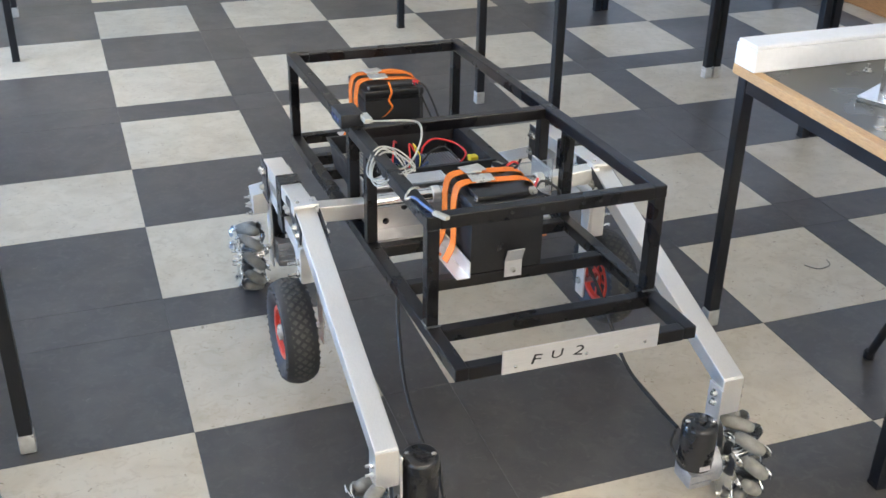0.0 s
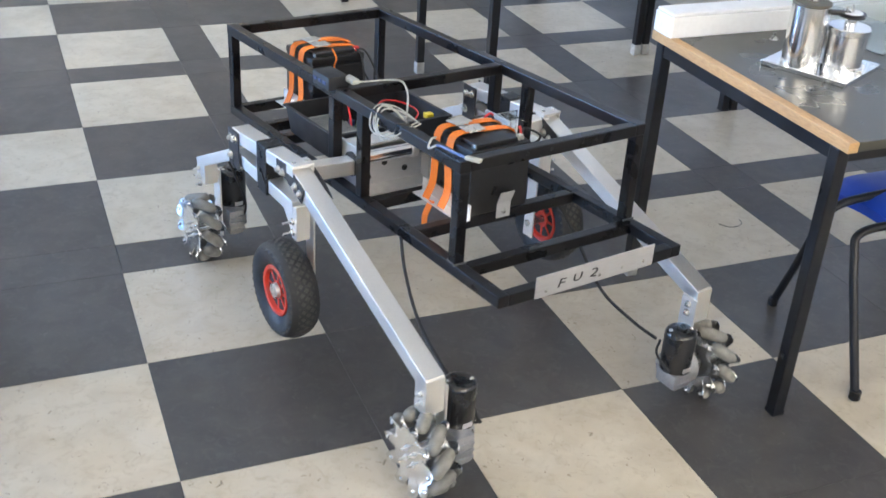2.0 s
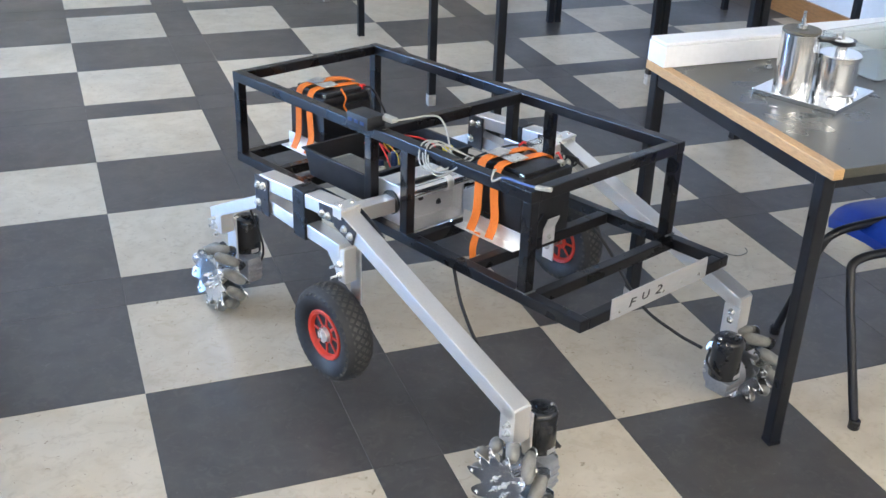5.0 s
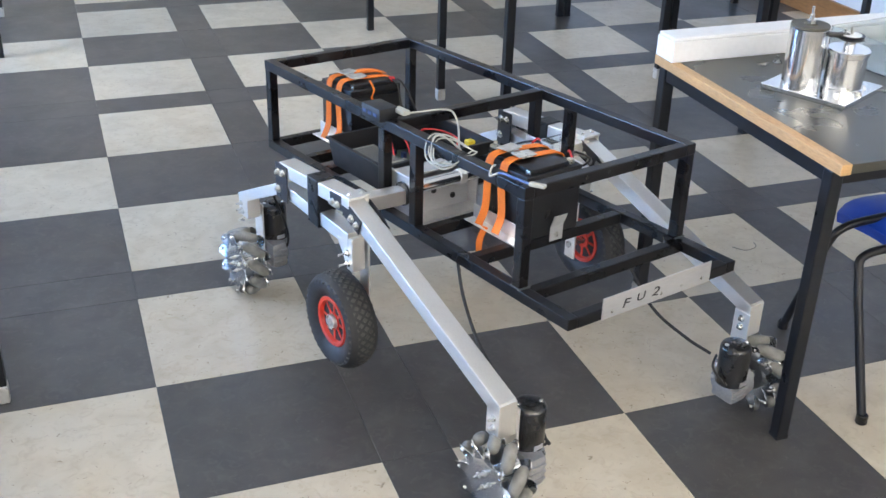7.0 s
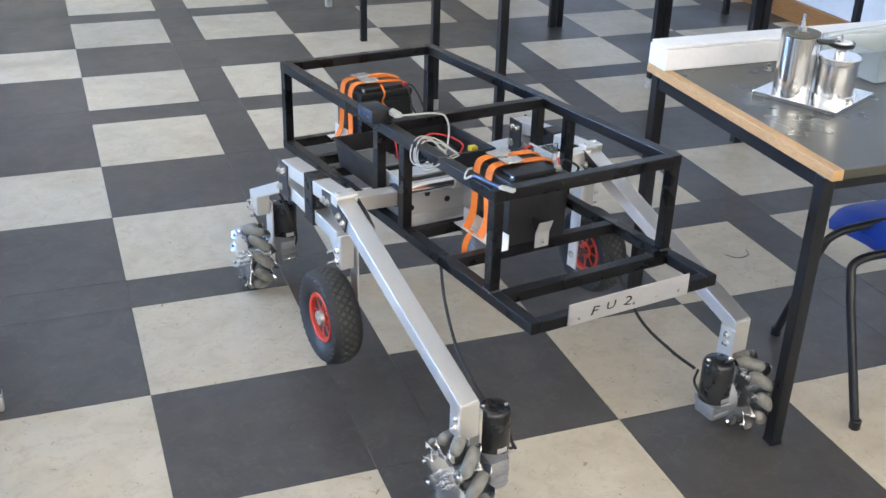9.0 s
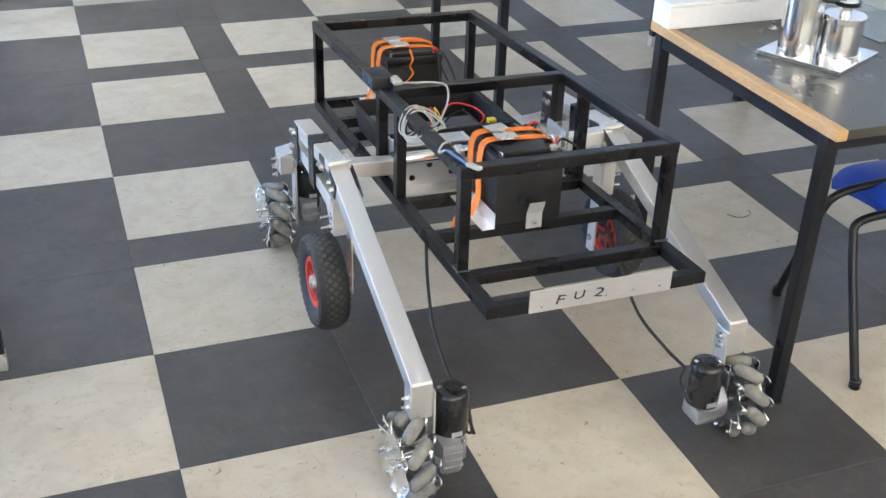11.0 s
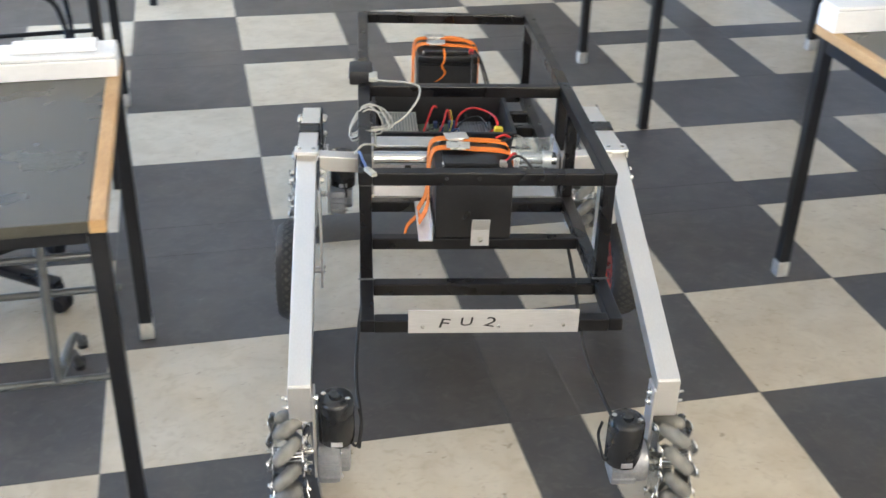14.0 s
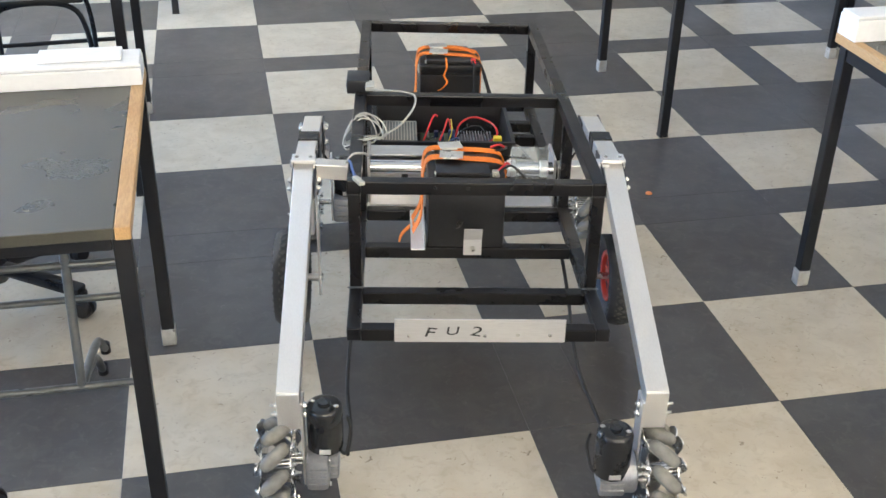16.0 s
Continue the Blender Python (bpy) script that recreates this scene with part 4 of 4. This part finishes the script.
# ---- suspension: one side, then the other ----
def side(s, arm_x, arm_z, tape):
    """s: -1 or 1, the side's sign in y."""
    c = 0.413 if s < 0 else 0.398
    yc, yi, yo = s * c, s * (c - 0.026), s * (c + 0.026)

    def P(x, y, z):
        return (x, y, z)

    # axle out of the frame, joint block
    part("axle_tube", beam((0.744, s * 0.250, 0.511), (0.764, s * 0.392, 0.529), 0.042, 0.042, 0.003), M_ALU, robot, "square aluminium axle tube")
    # rocker: top bar and long arm down to the driven wheel
    part("rocker_bar", beam((0.388, yc, 0.521), (0.770, yc, 0.556), 0.052, 0.040, 0.003, drop=True), M_ALU, robot, "square aluminium tube")
    part("rocker_arm", beam((0.765, yc, 0.548), (arm_x - 0.003, yc, arm_z), 0.052, 0.040, 0.003, drop=True), M_ALU, robot, "long square aluminium arm")
    part("arm_leg", box((arm_x - 0.048, yc - 0.026, arm_z - 0.098), (arm_x, yc + 0.026, arm_z - 0.002), 0.003), M_ALU, robot, "short upright end of the arm")
    # joint plates, black, with bolts
    for y in (yi - s * 0.0045, yo):
        bm = bmesh.new()
        add_beam(bm, (0.685, y + s * 0.002, 0.524), (0.762, y + s * 0.002, 0.531), 0.004, 0.042, 0.001)
        add_beam(bm, (0.755, y + s * 0.0022, 0.524), (0.835, y + s * 0.0022, 0.497), 0.004, 0.044, 0.001)
        jp = part("joint_plate", bm, M_JOINT_STEEL, robot, "dark steel joint plate")
        way = s if y == yo else -s
        for x, z in ((0.700, 0.520), (0.725, 0.521), (0.795, 0.510), (0.820, 0.500)):
            bm = bmesh.new()
            add_bolt(bm, (x, y + way * 0.0045, z), (0, way, 0), 0.008, 0.007, 0.004)
            part("bolt", bm, M_ZINC, jp)
    # clamp over the joint: a saddle with turned-down cheeks, a black strip behind it painted in for a shaded opening,
    # and a pointed backing strip on the arm's inner side
    bm = box((0.742, yc - 0.031, 0.5555), (0.786, yc + 0.031, 0.5615), 0.002)
    for y in (yc - 0.031, yc + 0.028):
        add_box(bm, (0.746, y, 0.530), (0.782, y + 0.003, 0.5555), 0.001)
    clamp = part("clamp", bm, M_ALU, robot, "aluminium clamp saddle")
    part("gap", box((0.733, yc - 0.024, 0.5535), (0.7415, yc + 0.024, 0.5565), 0.001), M_CASTOR, clamp, "black strip in place of a shaded opening")
    for y in (yc - 0.018, yc + 0.018):
        part("bolt", add_bolt(bmesh.new(), (0.764, y, 0.5615), (0, 0, 1), 0.004, 0.003), M_ZINC, clamp)
    bm = bmesh.new()
    y = yi - s * 0.006
    rows = [[bm.verts.new((x, y + d, z)) for x, z in ((0.775, 0.550), (0.845, 0.524), (0.882, 0.500), (0.790, 0.522))] for d in (-0.0015, 0.0015)]
    bm.faces.new(rows[0])
    bm.faces.new(rows[1])
    for j in range(4):
        bm.faces.new((rows[0][j], rows[0][(j + 1) % 4], rows[1][(j + 1) % 4], rows[1][j]))
    part("backing_strip", bm, M_JOINT_STEEL, robot, "pointed dark steel strip")
    # rear pivot plates between rocker and bogie
    for y, way in ((yo + s * 0.0005, s), (yi - s * 0.0045, -s)):
        pp = part("pivot_plate", box((0.372, min(y, y + s * 0.004), 0.408), (0.440, max(y, y + s * 0.004), 0.520), 0.002), M_JOINT_STEEL, robot, "dark steel pivot plate")
        for x, z in ((0.392, 0.492), (0.420, 0.496), (0.388, 0.438)):
            bm = bmesh.new()
            add_bolt(bm, (x, y + (s * 0.004 if way == s else 0), z), (0, way, 0), 0.009, 0.008, 0.004)
            part("bolt", bm, M_ZINC, pp)
    # bogie: front link to the middle wheel, rear link to the rear wheel
    part("bogie_link", beam((0.375, yc, 0.456), (0.760, yc, 0.448), 0.044, 0.040, 0.003, drop=True), M_ALU, robot, "square aluminium bogie tube")
    bm = bmesh.new()
    rows = [[bm.verts.new((x, yc + d, z)) for x, z in ((0.694, 0.415), (0.780, 0.440), (0.780, 0.338), (0.752, 0.338), (0.734, 0.378))] for d in (-0.020, 0.020)]
    bm.faces.new(rows[0])
    bm.faces.new(rows[1])
    for j in range(5):
        bm.faces.new((rows[0][j], rows[0][(j + 1) % 5], rows[1][(j + 1) % 5], rows[1][j]))
    bmesh.ops.bevel(bm, geom=list(bm.edges), offset=0.002, segments=2, affect="EDGES")
    part("bogie_knee", bm, M_ALU, robot, "tapering aluminium knee")
    for z in (0.390, 0.358):
        part("bolt", add_bolt(bmesh.new(), (0.758, yc + s * 0.020, z), (0, s, 0), 0.007, 0.008, 0.022), M_ZINC, robot)
    part("bogie_tail", beam((0.400, yc, 0.462), (0.088, yc, 0.306), 0.046, 0.034, 0.003, drop=True), M_ALU, robot, "square aluminium bogie tube")
    part("tail_leg", box((0.090, yc - 0.022, 0.235), (0.150, yc + 0.022, 0.300), 0.003), M_ALU, robot)
    for z in (0.278, 0.256):
        part("bolt", add_bolt(bmesh.new(), (0.110, yc + s * 0.022, z), (0, s, 0), 0.006, 0.007, 0.012), M_ZINC, robot)
    if tape:
        bm = bmesh.new()
        add_box(bm, (0.556, yc - 0.0285, 0.403), (0.614, yc + 0.0285, 0.5455), 0.004)
        part("tape_wrap", bm, M_TAPE, robot, "wrinkled black tape round both tubes")
    # middle wheel strut and axle
    part("wheel_strut", box((0.742, min(yi, yi - s * 0.006), 0.150), (0.786, max(yi, yi - s * 0.006), 0.440), 0.002), M_ALU, robot, "flat aluminium strut")
    part("wheel_axle", rod((0.762, yi - s * 0.012, 0.196), (0.762, yc + s * 0.085, 0.196), 0.010, 14), M_ZINC, robot, "", True)
    # drive units: at the front arm and at the rear tail
    for x, top, name in ((arm_x - 0.016, arm_z, "front"), (0.130, 0.300, "rear")):
        part("motor_plate", box((x - 0.030, min(yi, yi - s * 0.006), 0.045), (x + 0.022, max(yi, yi - s * 0.006), top - 0.025), 0.002), M_ALU, robot, "flat aluminium motor plate")
        for z in (top - 0.045, top - 0.070):
            part("bolt", add_bolt(bmesh.new(), (x - 0.004, yi - s * 0.006, z), (0, -s, 0), 0.007, 0.007, 0.004), M_ZINC, robot)
            part("bolt", add_bolt(bmesh.new(), (x - 0.004, yo, z), (0, s, 0), 0.006, 0.006, 0.010), M_ZINC, robot)
        if name == "front":
            x, ym, ztop = (x, -0.335, 0.262) if s < 0 else (1.486, 0.308, 0.238)
        else:
            ym, ztop = s * 0.335, 0.262
        zlow = ztop - 0.122
        mo = part("motor", lathe([(0, zlow), (0.034, zlow), (0.041, zlow + 0.005), (0.041, ztop - 0.012), (0.038, ztop - 0.004), (0.032, ztop), (0.015, ztop), (0.014, ztop + 0.006), (0.006, ztop + 0.007), (0, ztop + 0.005)], pose(x, ym, 0), 30), M_MOTOR, robot, "black cylindrical motor", True)
        for k in (-1, 1):
            bm = bmesh.new()
            add_bolt(bm, (x + 0.010 * k, ym + k * 0.027, ztop - 0.001), (0, 0, 1), 0.004, 0.003)
            part("screw", bm, M_ZINC, mo)
        part("sticker", box((x + 0.0395, ym - 0.012, zlow + 0.010), (x + 0.0418, ym + 0.014, zlow + 0.023), 0.0005), M_SHEET, mo, "small silver sticker")
        y0, y1 = yi - s * 0.008, s * (0.300 if s > 0 and name == "front" else 0.325)
        ax = arm_x + 0.010 if name == "front" else 0.158
        if s > 0 and name == "front":
            bm = lathe([(0, 0), (0.046, 0), (0.050, 0.004), (0.050, abs(y1 - y0) - 0.006), (0.047, abs(y1 - y0)), (0, abs(y1 - y0))], along((ax, y0, 0.108), (ax, y1, 0.108)), 36)
        else:
            bm = box((ax - 0.046, min(y0, y1), 0.062), (ax + 0.040, max(y0, y1), 0.148), 0.014)
            for z in (0.080, 0.100, 0.120):
                add_box(bm, (ax + 0.038, min(y0, y1) + 0.006, z), (ax + 0.043, max(y0, y1) - 0.004, z + 0.007), 0.002)
        add_box(bm, (x - 0.034, min(ym - 0.030, ym + 0.030), 0.072), (x + 0.036, max(ym - 0.030, ym + 0.030), zlow), 0.008)
        for z in (0.086, 0.108):
            add_box(bm, (x + 0.035, ym - 0.026, z), (x + 0.040, ym + 0.026, z + 0.006), 0.002)
        gb = part("gearbox", bm, M_ALU_CAST, robot, "cast aluminium worm gearbox with round housing", True)
        for k in range(5):
            a = math.pi * (0.3 + 0.35 * k)
            part("screw", add_bolt(bmesh.new(), (ax + 0.042 * math.cos(a), y1, 0.108 + 0.042 * math.sin(a)), (0, -s, 0), 0.004, 0.003), M_ZINC, gb)
        part("drive_shaft", rod((x, yi - s * 0.02, 0.107), (x, yc + s * 0.055, 0.107), 0.009, 14), M_ZINC, robot, "", True)
        part("motor_wire", tube([(x - 0.01, ym - s * 0.02, 0.142), (x + 0.02, ym - s * 0.045, 0.135), (x - 0.02, ym - s * 0.055, 0.17), (x - 0.02, ym - s * 0.050, 0.21)] if name == "front" else [(x, ym, 0.142), (x + 0.05, ym - s * 0.01, 0.120), (x + 0.09, ym, 0.20), (x + 0.15, yc, 0.38)], 0.0035, 8, 8), M_BLACK_WIRE, robot, "", True)
    # cable hanging from the frame to the front motor
    part("power_cable", tube([(1.02, s * 0.235, 0.425), (1.10, s * 0.245, 0.36), (1.22, s * 0.26, 0.235), (1.33, s * 0.285, 0.185), (arm_x - 0.05, s * 0.300, 0.170)] if s > 0 else
                             [(1.00, s * 0.25, 0.430), (1.055, s * 0.265, 0.34), (1.16, s * 0.285, 0.255), (1.28, s * 0.29, 0.20), (1.37, s * 0.28, 0.155), (arm_x + 0.01, s * 0.285, 0.135)], 0.0045, 8, 8), M_BLACK_WIRE, robot, "black power cable", True)


side(-1, 1.432, 0.300, True)
side(1, 1.464, 0.319, True)


# ---- wheels ----
def mecanum(where, lean):
    """A wheel with slanting rollers; its axle lies along y. lean: the rollers' slant at the top, in the ground plane."""
    R, N, half, BIG = 0.102, 10, 0.030, 1.05
    bm = bmesh.new()
    for s in (-1, 1):
        m = along((0, s * half, 0), (0, s * (half + 0.003), 0))
        add_lathe(bm, [(0.011, 0), (0.064, 0), (0.064, 0.0028), (0.011, 0.0028)], m, 30)
        for k in range(N):
            a = 2 * math.pi * k / N + s * lean * 0.36
            c, d = math.cos(a), math.sin(a)
            rot = Matrix(((c, 0, -d, 0), (0, 1, 0, 0), (d, 0, c, 0), (0, 0, 0, 1)))
            # a lobe that widens, twists to face the roller's end and has a round tip
            rings = []
            for r, w, turn, out in ((0.050, 0.016, 0, 0.0), (0.062, 0.0165, 5, 0.001), (0.072, 0.0165, 12, 0.003), (0.082, 0.0160, 20, 0.005), (0.090, 0.0135, 24, 0.006), (0.0955, 0.0085, 24, 0.006), (0.0975, 0.003, 24, 0.006)):
                t = radians(turn) * lean
                u, n = Vector((math.cos(t), math.sin(t), 0)), Vector((-math.sin(t), math.cos(t), 0))
                mid = Vector((0, s * (half + 0.0014 + out), r))
                rings.append([bm.verts.new(rot @ (mid + u * e * w + n * g * 0.0012)) for e, g in ((-1, -1), (1, -1), (1, 1), (-1, 1))])
            for p, q in zip(rings, rings[1:]):
                for j in range(4):
                    bm.faces.new((p[j], p[(j + 1) % 4], q[(j + 1) % 4], q[j]))
            bm.faces.new(rings[0])
            bm.faces.new(rings[-1])
            t = radians(24) * lean
            tip = Vector((0, s * (half + 0.0075), 0.0845))
            add_lathe(bm, [(0, 0), (0.005, 0), (0.005, 0.004), (0.003, 0.005), (0, 0.005)], rot @ along(tip, tip + s * Vector((-math.sin(t), math.cos(t), 0))), 6)
    add_rod(bm, (0, -half, 0), (0, half, 0), 0.022, 20)
    wheel = part("mecanum_wheel", bm, M_POLISHED, robot, "mecanum wheel with bright star plates", True)
    for k in range(4):
        a = math.pi / 4 + math.pi / 2 * k
        for s in (-1, 1):
            part("bolt", add_bolt(bmesh.new(), (0.020 * math.cos(a), s * (half + 0.003), 0.020 * math.sin(a)), (0, s, 0), 0.005, 0.006, 0.010), M_ZINC, wheel)
    prof = [(0, -0.037), (0.0075, -0.037), (0.0095, -0.033)]
    for j in range(7):
        u = j / 6 * 2 - 1
        prof.append((0.0155 - 0.0035 * abs(u) ** 3, 0.032 * u))
    prof += [(0.0095, 0.033), (0.0075, 0.037), (0, 0.037)]
    roller = bmesh.new()
    add_lathe(roller, prof, None, 14)
    me = bpy.data.meshes.new("roller")
    bmesh.ops.recalc_face_normals(roller, faces=roller.faces)
    roller.to_mesh(me)
    roller.free()
    me.materials.append(M_ROLLER)
    for p in me.polygons:
        p.use_smooth = True
    way = Vector((1, lean, 0)).normalized()
    q = way.to_track_quat("Z", "Y").to_matrix().to_4x4()
    for k in range(N):
        a = 360 * k / N
        ob = new("roller", me)
        ob.parent = wheel
        ob.matrix_local = pose(0, 0, 0, 0, a, 0) @ Matrix.Translation((0, 0, BIG * (R - 0.0155))) @ q
    for data in (wheel.data, me, *{c.data for c in wheel.children if c.data is not me}):
        data.transform(Matrix.Scale(BIG, 4))
    wheel.matrix_local = pose(*where)
    return wheel


def trolley_wheel(where, s):
    """A pneumatic trolley wheel: tyre with diamond tread, red rim, hub; axle along y, outer face towards s."""
    R, half = 0.130, 0.042
    seg = 36
    bm = bmesh.new()
    prof = [(0.062, -0.020), (0.066, -0.026), (0.085, -0.036), (0.104, -0.0415), (0.117, -0.038), (0.125, -0.028), (0.129, -0.014), (0.130, 0.0),
            (0.129, 0.014), (0.125, 0.028), (0.117, 0.038), (0.104, 0.0415), (0.085, 0.036), (0.066, 0.026), (0.062, 0.020)]
    add_lathe(bm, prof, along((0, 0, 0), (0, 1, 0)), 56)
    wheel = part("trolley_wheel", bm, M_TYRE, robot, "pneumatic tyre with diamond tread on a red rim", True)
    tread = bmesh.new()
    for i in range(seg):
        for j, y in enumerate((-0.036, -0.024, -0.012, 0.0, 0.012, 0.024, 0.036)):
            a = 2 * math.pi * (i + 0.5 * (j % 2)) / seg
            r = 0.130 - 0.0000 - 9.0 * abs(y) ** 2 * (1 + 200 * y * y)
            rot = Matrix(((math.cos(a), 0, math.sin(a), 0), (0, 1, 0, 0), (-math.sin(a), 0, math.cos(a), 0), (0, 0, 0, 1)))
            m = rot @ Matrix.Translation((0, y, r - 0.001)) @ pose(0, 0, 0, -math.degrees(math.atan2(18 * y, 1)) * 1.3, 0, 0)
            v0 = [tread.verts.new(m @ Vector(c)) for c in ((0.0080, 0, -0.002), (0, 0.0082, -0.002), (-0.0080, 0, -0.002), (0, -0.0082, -0.002))]
            v1 = [tread.verts.new(m @ Vector(c)) for c in ((0.0068, 0, 0.0030), (0, 0.0070, 0.0030), (-0.0068, 0, 0.0030), (0, -0.0070, 0.0030))]
            tread.faces.new(v1)
            for k in range(4):
                tread.faces.new((v0[k], v0[(k + 1) % 4], v1[(k + 1) % 4], v1[k]))
    band = add_lathe(bmesh.new(), [(0.1135, -0.0395), (0.1178, -0.0384), (0.1256, -0.0281), (0.1296, -0.014), (0.1306, 0.0), (0.1296, 0.014), (0.1256, 0.0281), (0.1178, 0.0384), (0.1135, 0.0395)], along((0, 0, 0), (0, 1, 0)), 56, False)
    part("tread_base", band, M_TYRE, wheel, "dark tread grooves", True)
    tr = part("tread", tread, M_GROOVE, wheel, "dusty grey diamond tread blocks")
    tr["kind"] = "stuff"
    rim = bmesh.new()
    for t in (-1, 1):
        m = along((0, 0, 0), (0, t, 0))
        add_lathe(rim, [(0.064, 0.010), (0.069, 0.029), (0.066, 0.032), (0.058, 0.030), (0.052, 0.014), (0.026, 0.013), (0.024, 0.024), (0.012, 0.024), (0.012, 0.010)], m, 40)
        for k in range(8):
            a = 2 * math.pi * k / 8
            add_box(rim, (-0.004, 0.010, 0.024), (0.004, 0.022, 0.058), 0.002, Matrix(((math.cos(a), 0, math.sin(a), 0), (0, t, 0, 0), (-math.sin(a), 0, math.cos(a), 0), (0, 0, 0, 1))))
    part("rim", rim, M_RED, wheel, "red ribbed plastic rim", True)
    hub = lathe([(0, 0.0), (0.021, 0.0), (0.021, 0.032), (0.019, 0.035), (0.008, 0.035), (0.007, 0.038), (0, 0.038)], along((0, 0, 0), (0, s, 0)), 20)
    part("hub_cap", hub, M_ZINC, wheel, "zinc hub bush", True)
    for ob in (wheel, *wheel.children):
        ob.data.transform(Matrix.Scale(1.05, 4))
    wheel.matrix_local = pose(*where)
    return wheel


WHEELS = []
for wx, wy, lean in ((1.434, -0.442, -1), (1.478, 0.416, 1), (0.172, -0.462, 1), (0.172, 0.447, -1)):
    WHEELS.append((mecanum((wx, wy, 0.107), lean), wx, wy, 0.107, lean))
for wy, s in ((-0.460, -1), (0.445, 1)):
    WHEELS.append((trolley_wheel((0.762, wy, 0.196), s), 0.762, wy, 0.196, 0))

# ---- marks on the floor ----
bm = bmesh.new()
add_band(bm, smooth_path([(2.02, 0.26, 0.002), (2.05, 0.225, 0.002), (2.10, 0.235, 0.002), (2.115, 0.27, 0.002)], 6), 0.002, 0.002, (0, 0, 1))
tagged(obj("wire_scrap", bm, M_GREY_STEEL), "short curled scrap of wire on the floor", "scrap")
bm = lathe([(0, 0), (0.013, 0), (0.012, 0.003), (0, 0.004)], pose(1.288, 0.723, 0.0005), 12)
tagged(obj("orange_chip", bm, M_ORANGE_MARK), "small orange chip lying on the floor", "scrap")

# ---- floor tiles ----
KX, KY = range(-11, 11), range(-14, 18)
shapes = {}


def tile_mesh(w, d, light):
    key = (round(w, 4), round(d, 4), light)
    if key not in shapes:
        bm = bmesh.new()
        g, c = 0.0004, 0.0012
        low = [bm.verts.new((x, y, -0.004)) for x, y in ((g, g), (w - g, g), (w - g, d - g), (g, d - g))]
        mid = [bm.verts.new((x, y, -0.0006)) for x, y in ((g, g), (w - g, g), (w - g, d - g), (g, d - g))]
        top = [bm.verts.new((x, y, 0)) for x, y in ((c, c), (w - c, c), (w - c, d - c), (c, d - c))]
        bm.faces.new(top)
        for j in range(4):
            i = (j + 1) % 4
            bm.faces.new((low[j], low[i], mid[i], mid[j]))
            bm.faces.new((mid[j], mid[i], top[i], top[j]))
        me = bpy.data.meshes.new("tile")
        bm.to_mesh(me)
        bm.free()
        me.materials.append(M_LIGHT if light else M_DARK)
        shapes[key] = me
    return shapes[key]


rest = {True: bmesh.new(), False: bmesh.new()}
for i in KX:
    for j in KY:
        x0, x1, y0, y1 = line(i), line(i + 1), line(j), line(j + 1)
        if x1 < X0 or x0 > X1 or y1 < Y0 or y0 > Y1:
            continue
        ri, rj = i % 4, j % 4
        light = (ri in (0, 2) and rj in (0, 2)) or (ri == 3 and rj == 3)
        if -1.9 < x0 < 4.1 and -1.9 < y0 < 5.6:
            ob = new("tile", tile_mesh(x1 - x0, y1 - y0, light))
            ob.location = (x0, y0, 0)
            ob.parent = floor
        else:
            x0, x1, y0, y1 = max(x0, X0), min(x1, X1), max(y0, Y0), min(y1, Y1)
            add_box(rest[light], (x0 + 0.0004, y0 + 0.0004, -0.004), (x1 - 0.0004, y1 - 0.0004, 0))
for light, bm in rest.items():
    ob = part("tile_field", bm, M_LIGHT if light else M_DARK, floor)
    ob["kind"] = "stuff"


def motions():
    """The robot turns and slides over the floor on its slanting rollers; each wheel turns by the way it covers."""
    walk(robot, [(t, pose(x, y, 0, 0, 0, h)) for t, x, y, h in ROVER])
    for wheel, wx, wy, r, lean in WHEELS:
        spin, rows = 0.0, []
        for k, (t, x, y, h) in enumerate(ROVER):
            if k:
                _, px, py, ph = ROVER[k - 1]
                dh = radians(h - ph)
                mid = radians((h + ph) / 2)
                ahead = (x - px) * math.cos(mid) + (y - py) * math.sin(mid)
                aside = -(x - px) * math.sin(mid) + (y - py) * math.cos(mid)
                roll = ahead - wy * dh - lean * (aside + wx * dh)
                spin += math.degrees(roll / r) if lean else 0.0
            rows.append((t, pose(wx, wy, r if lean else 0.196, 0, spin, 0)))
        walk(wheel, rows)


motions()
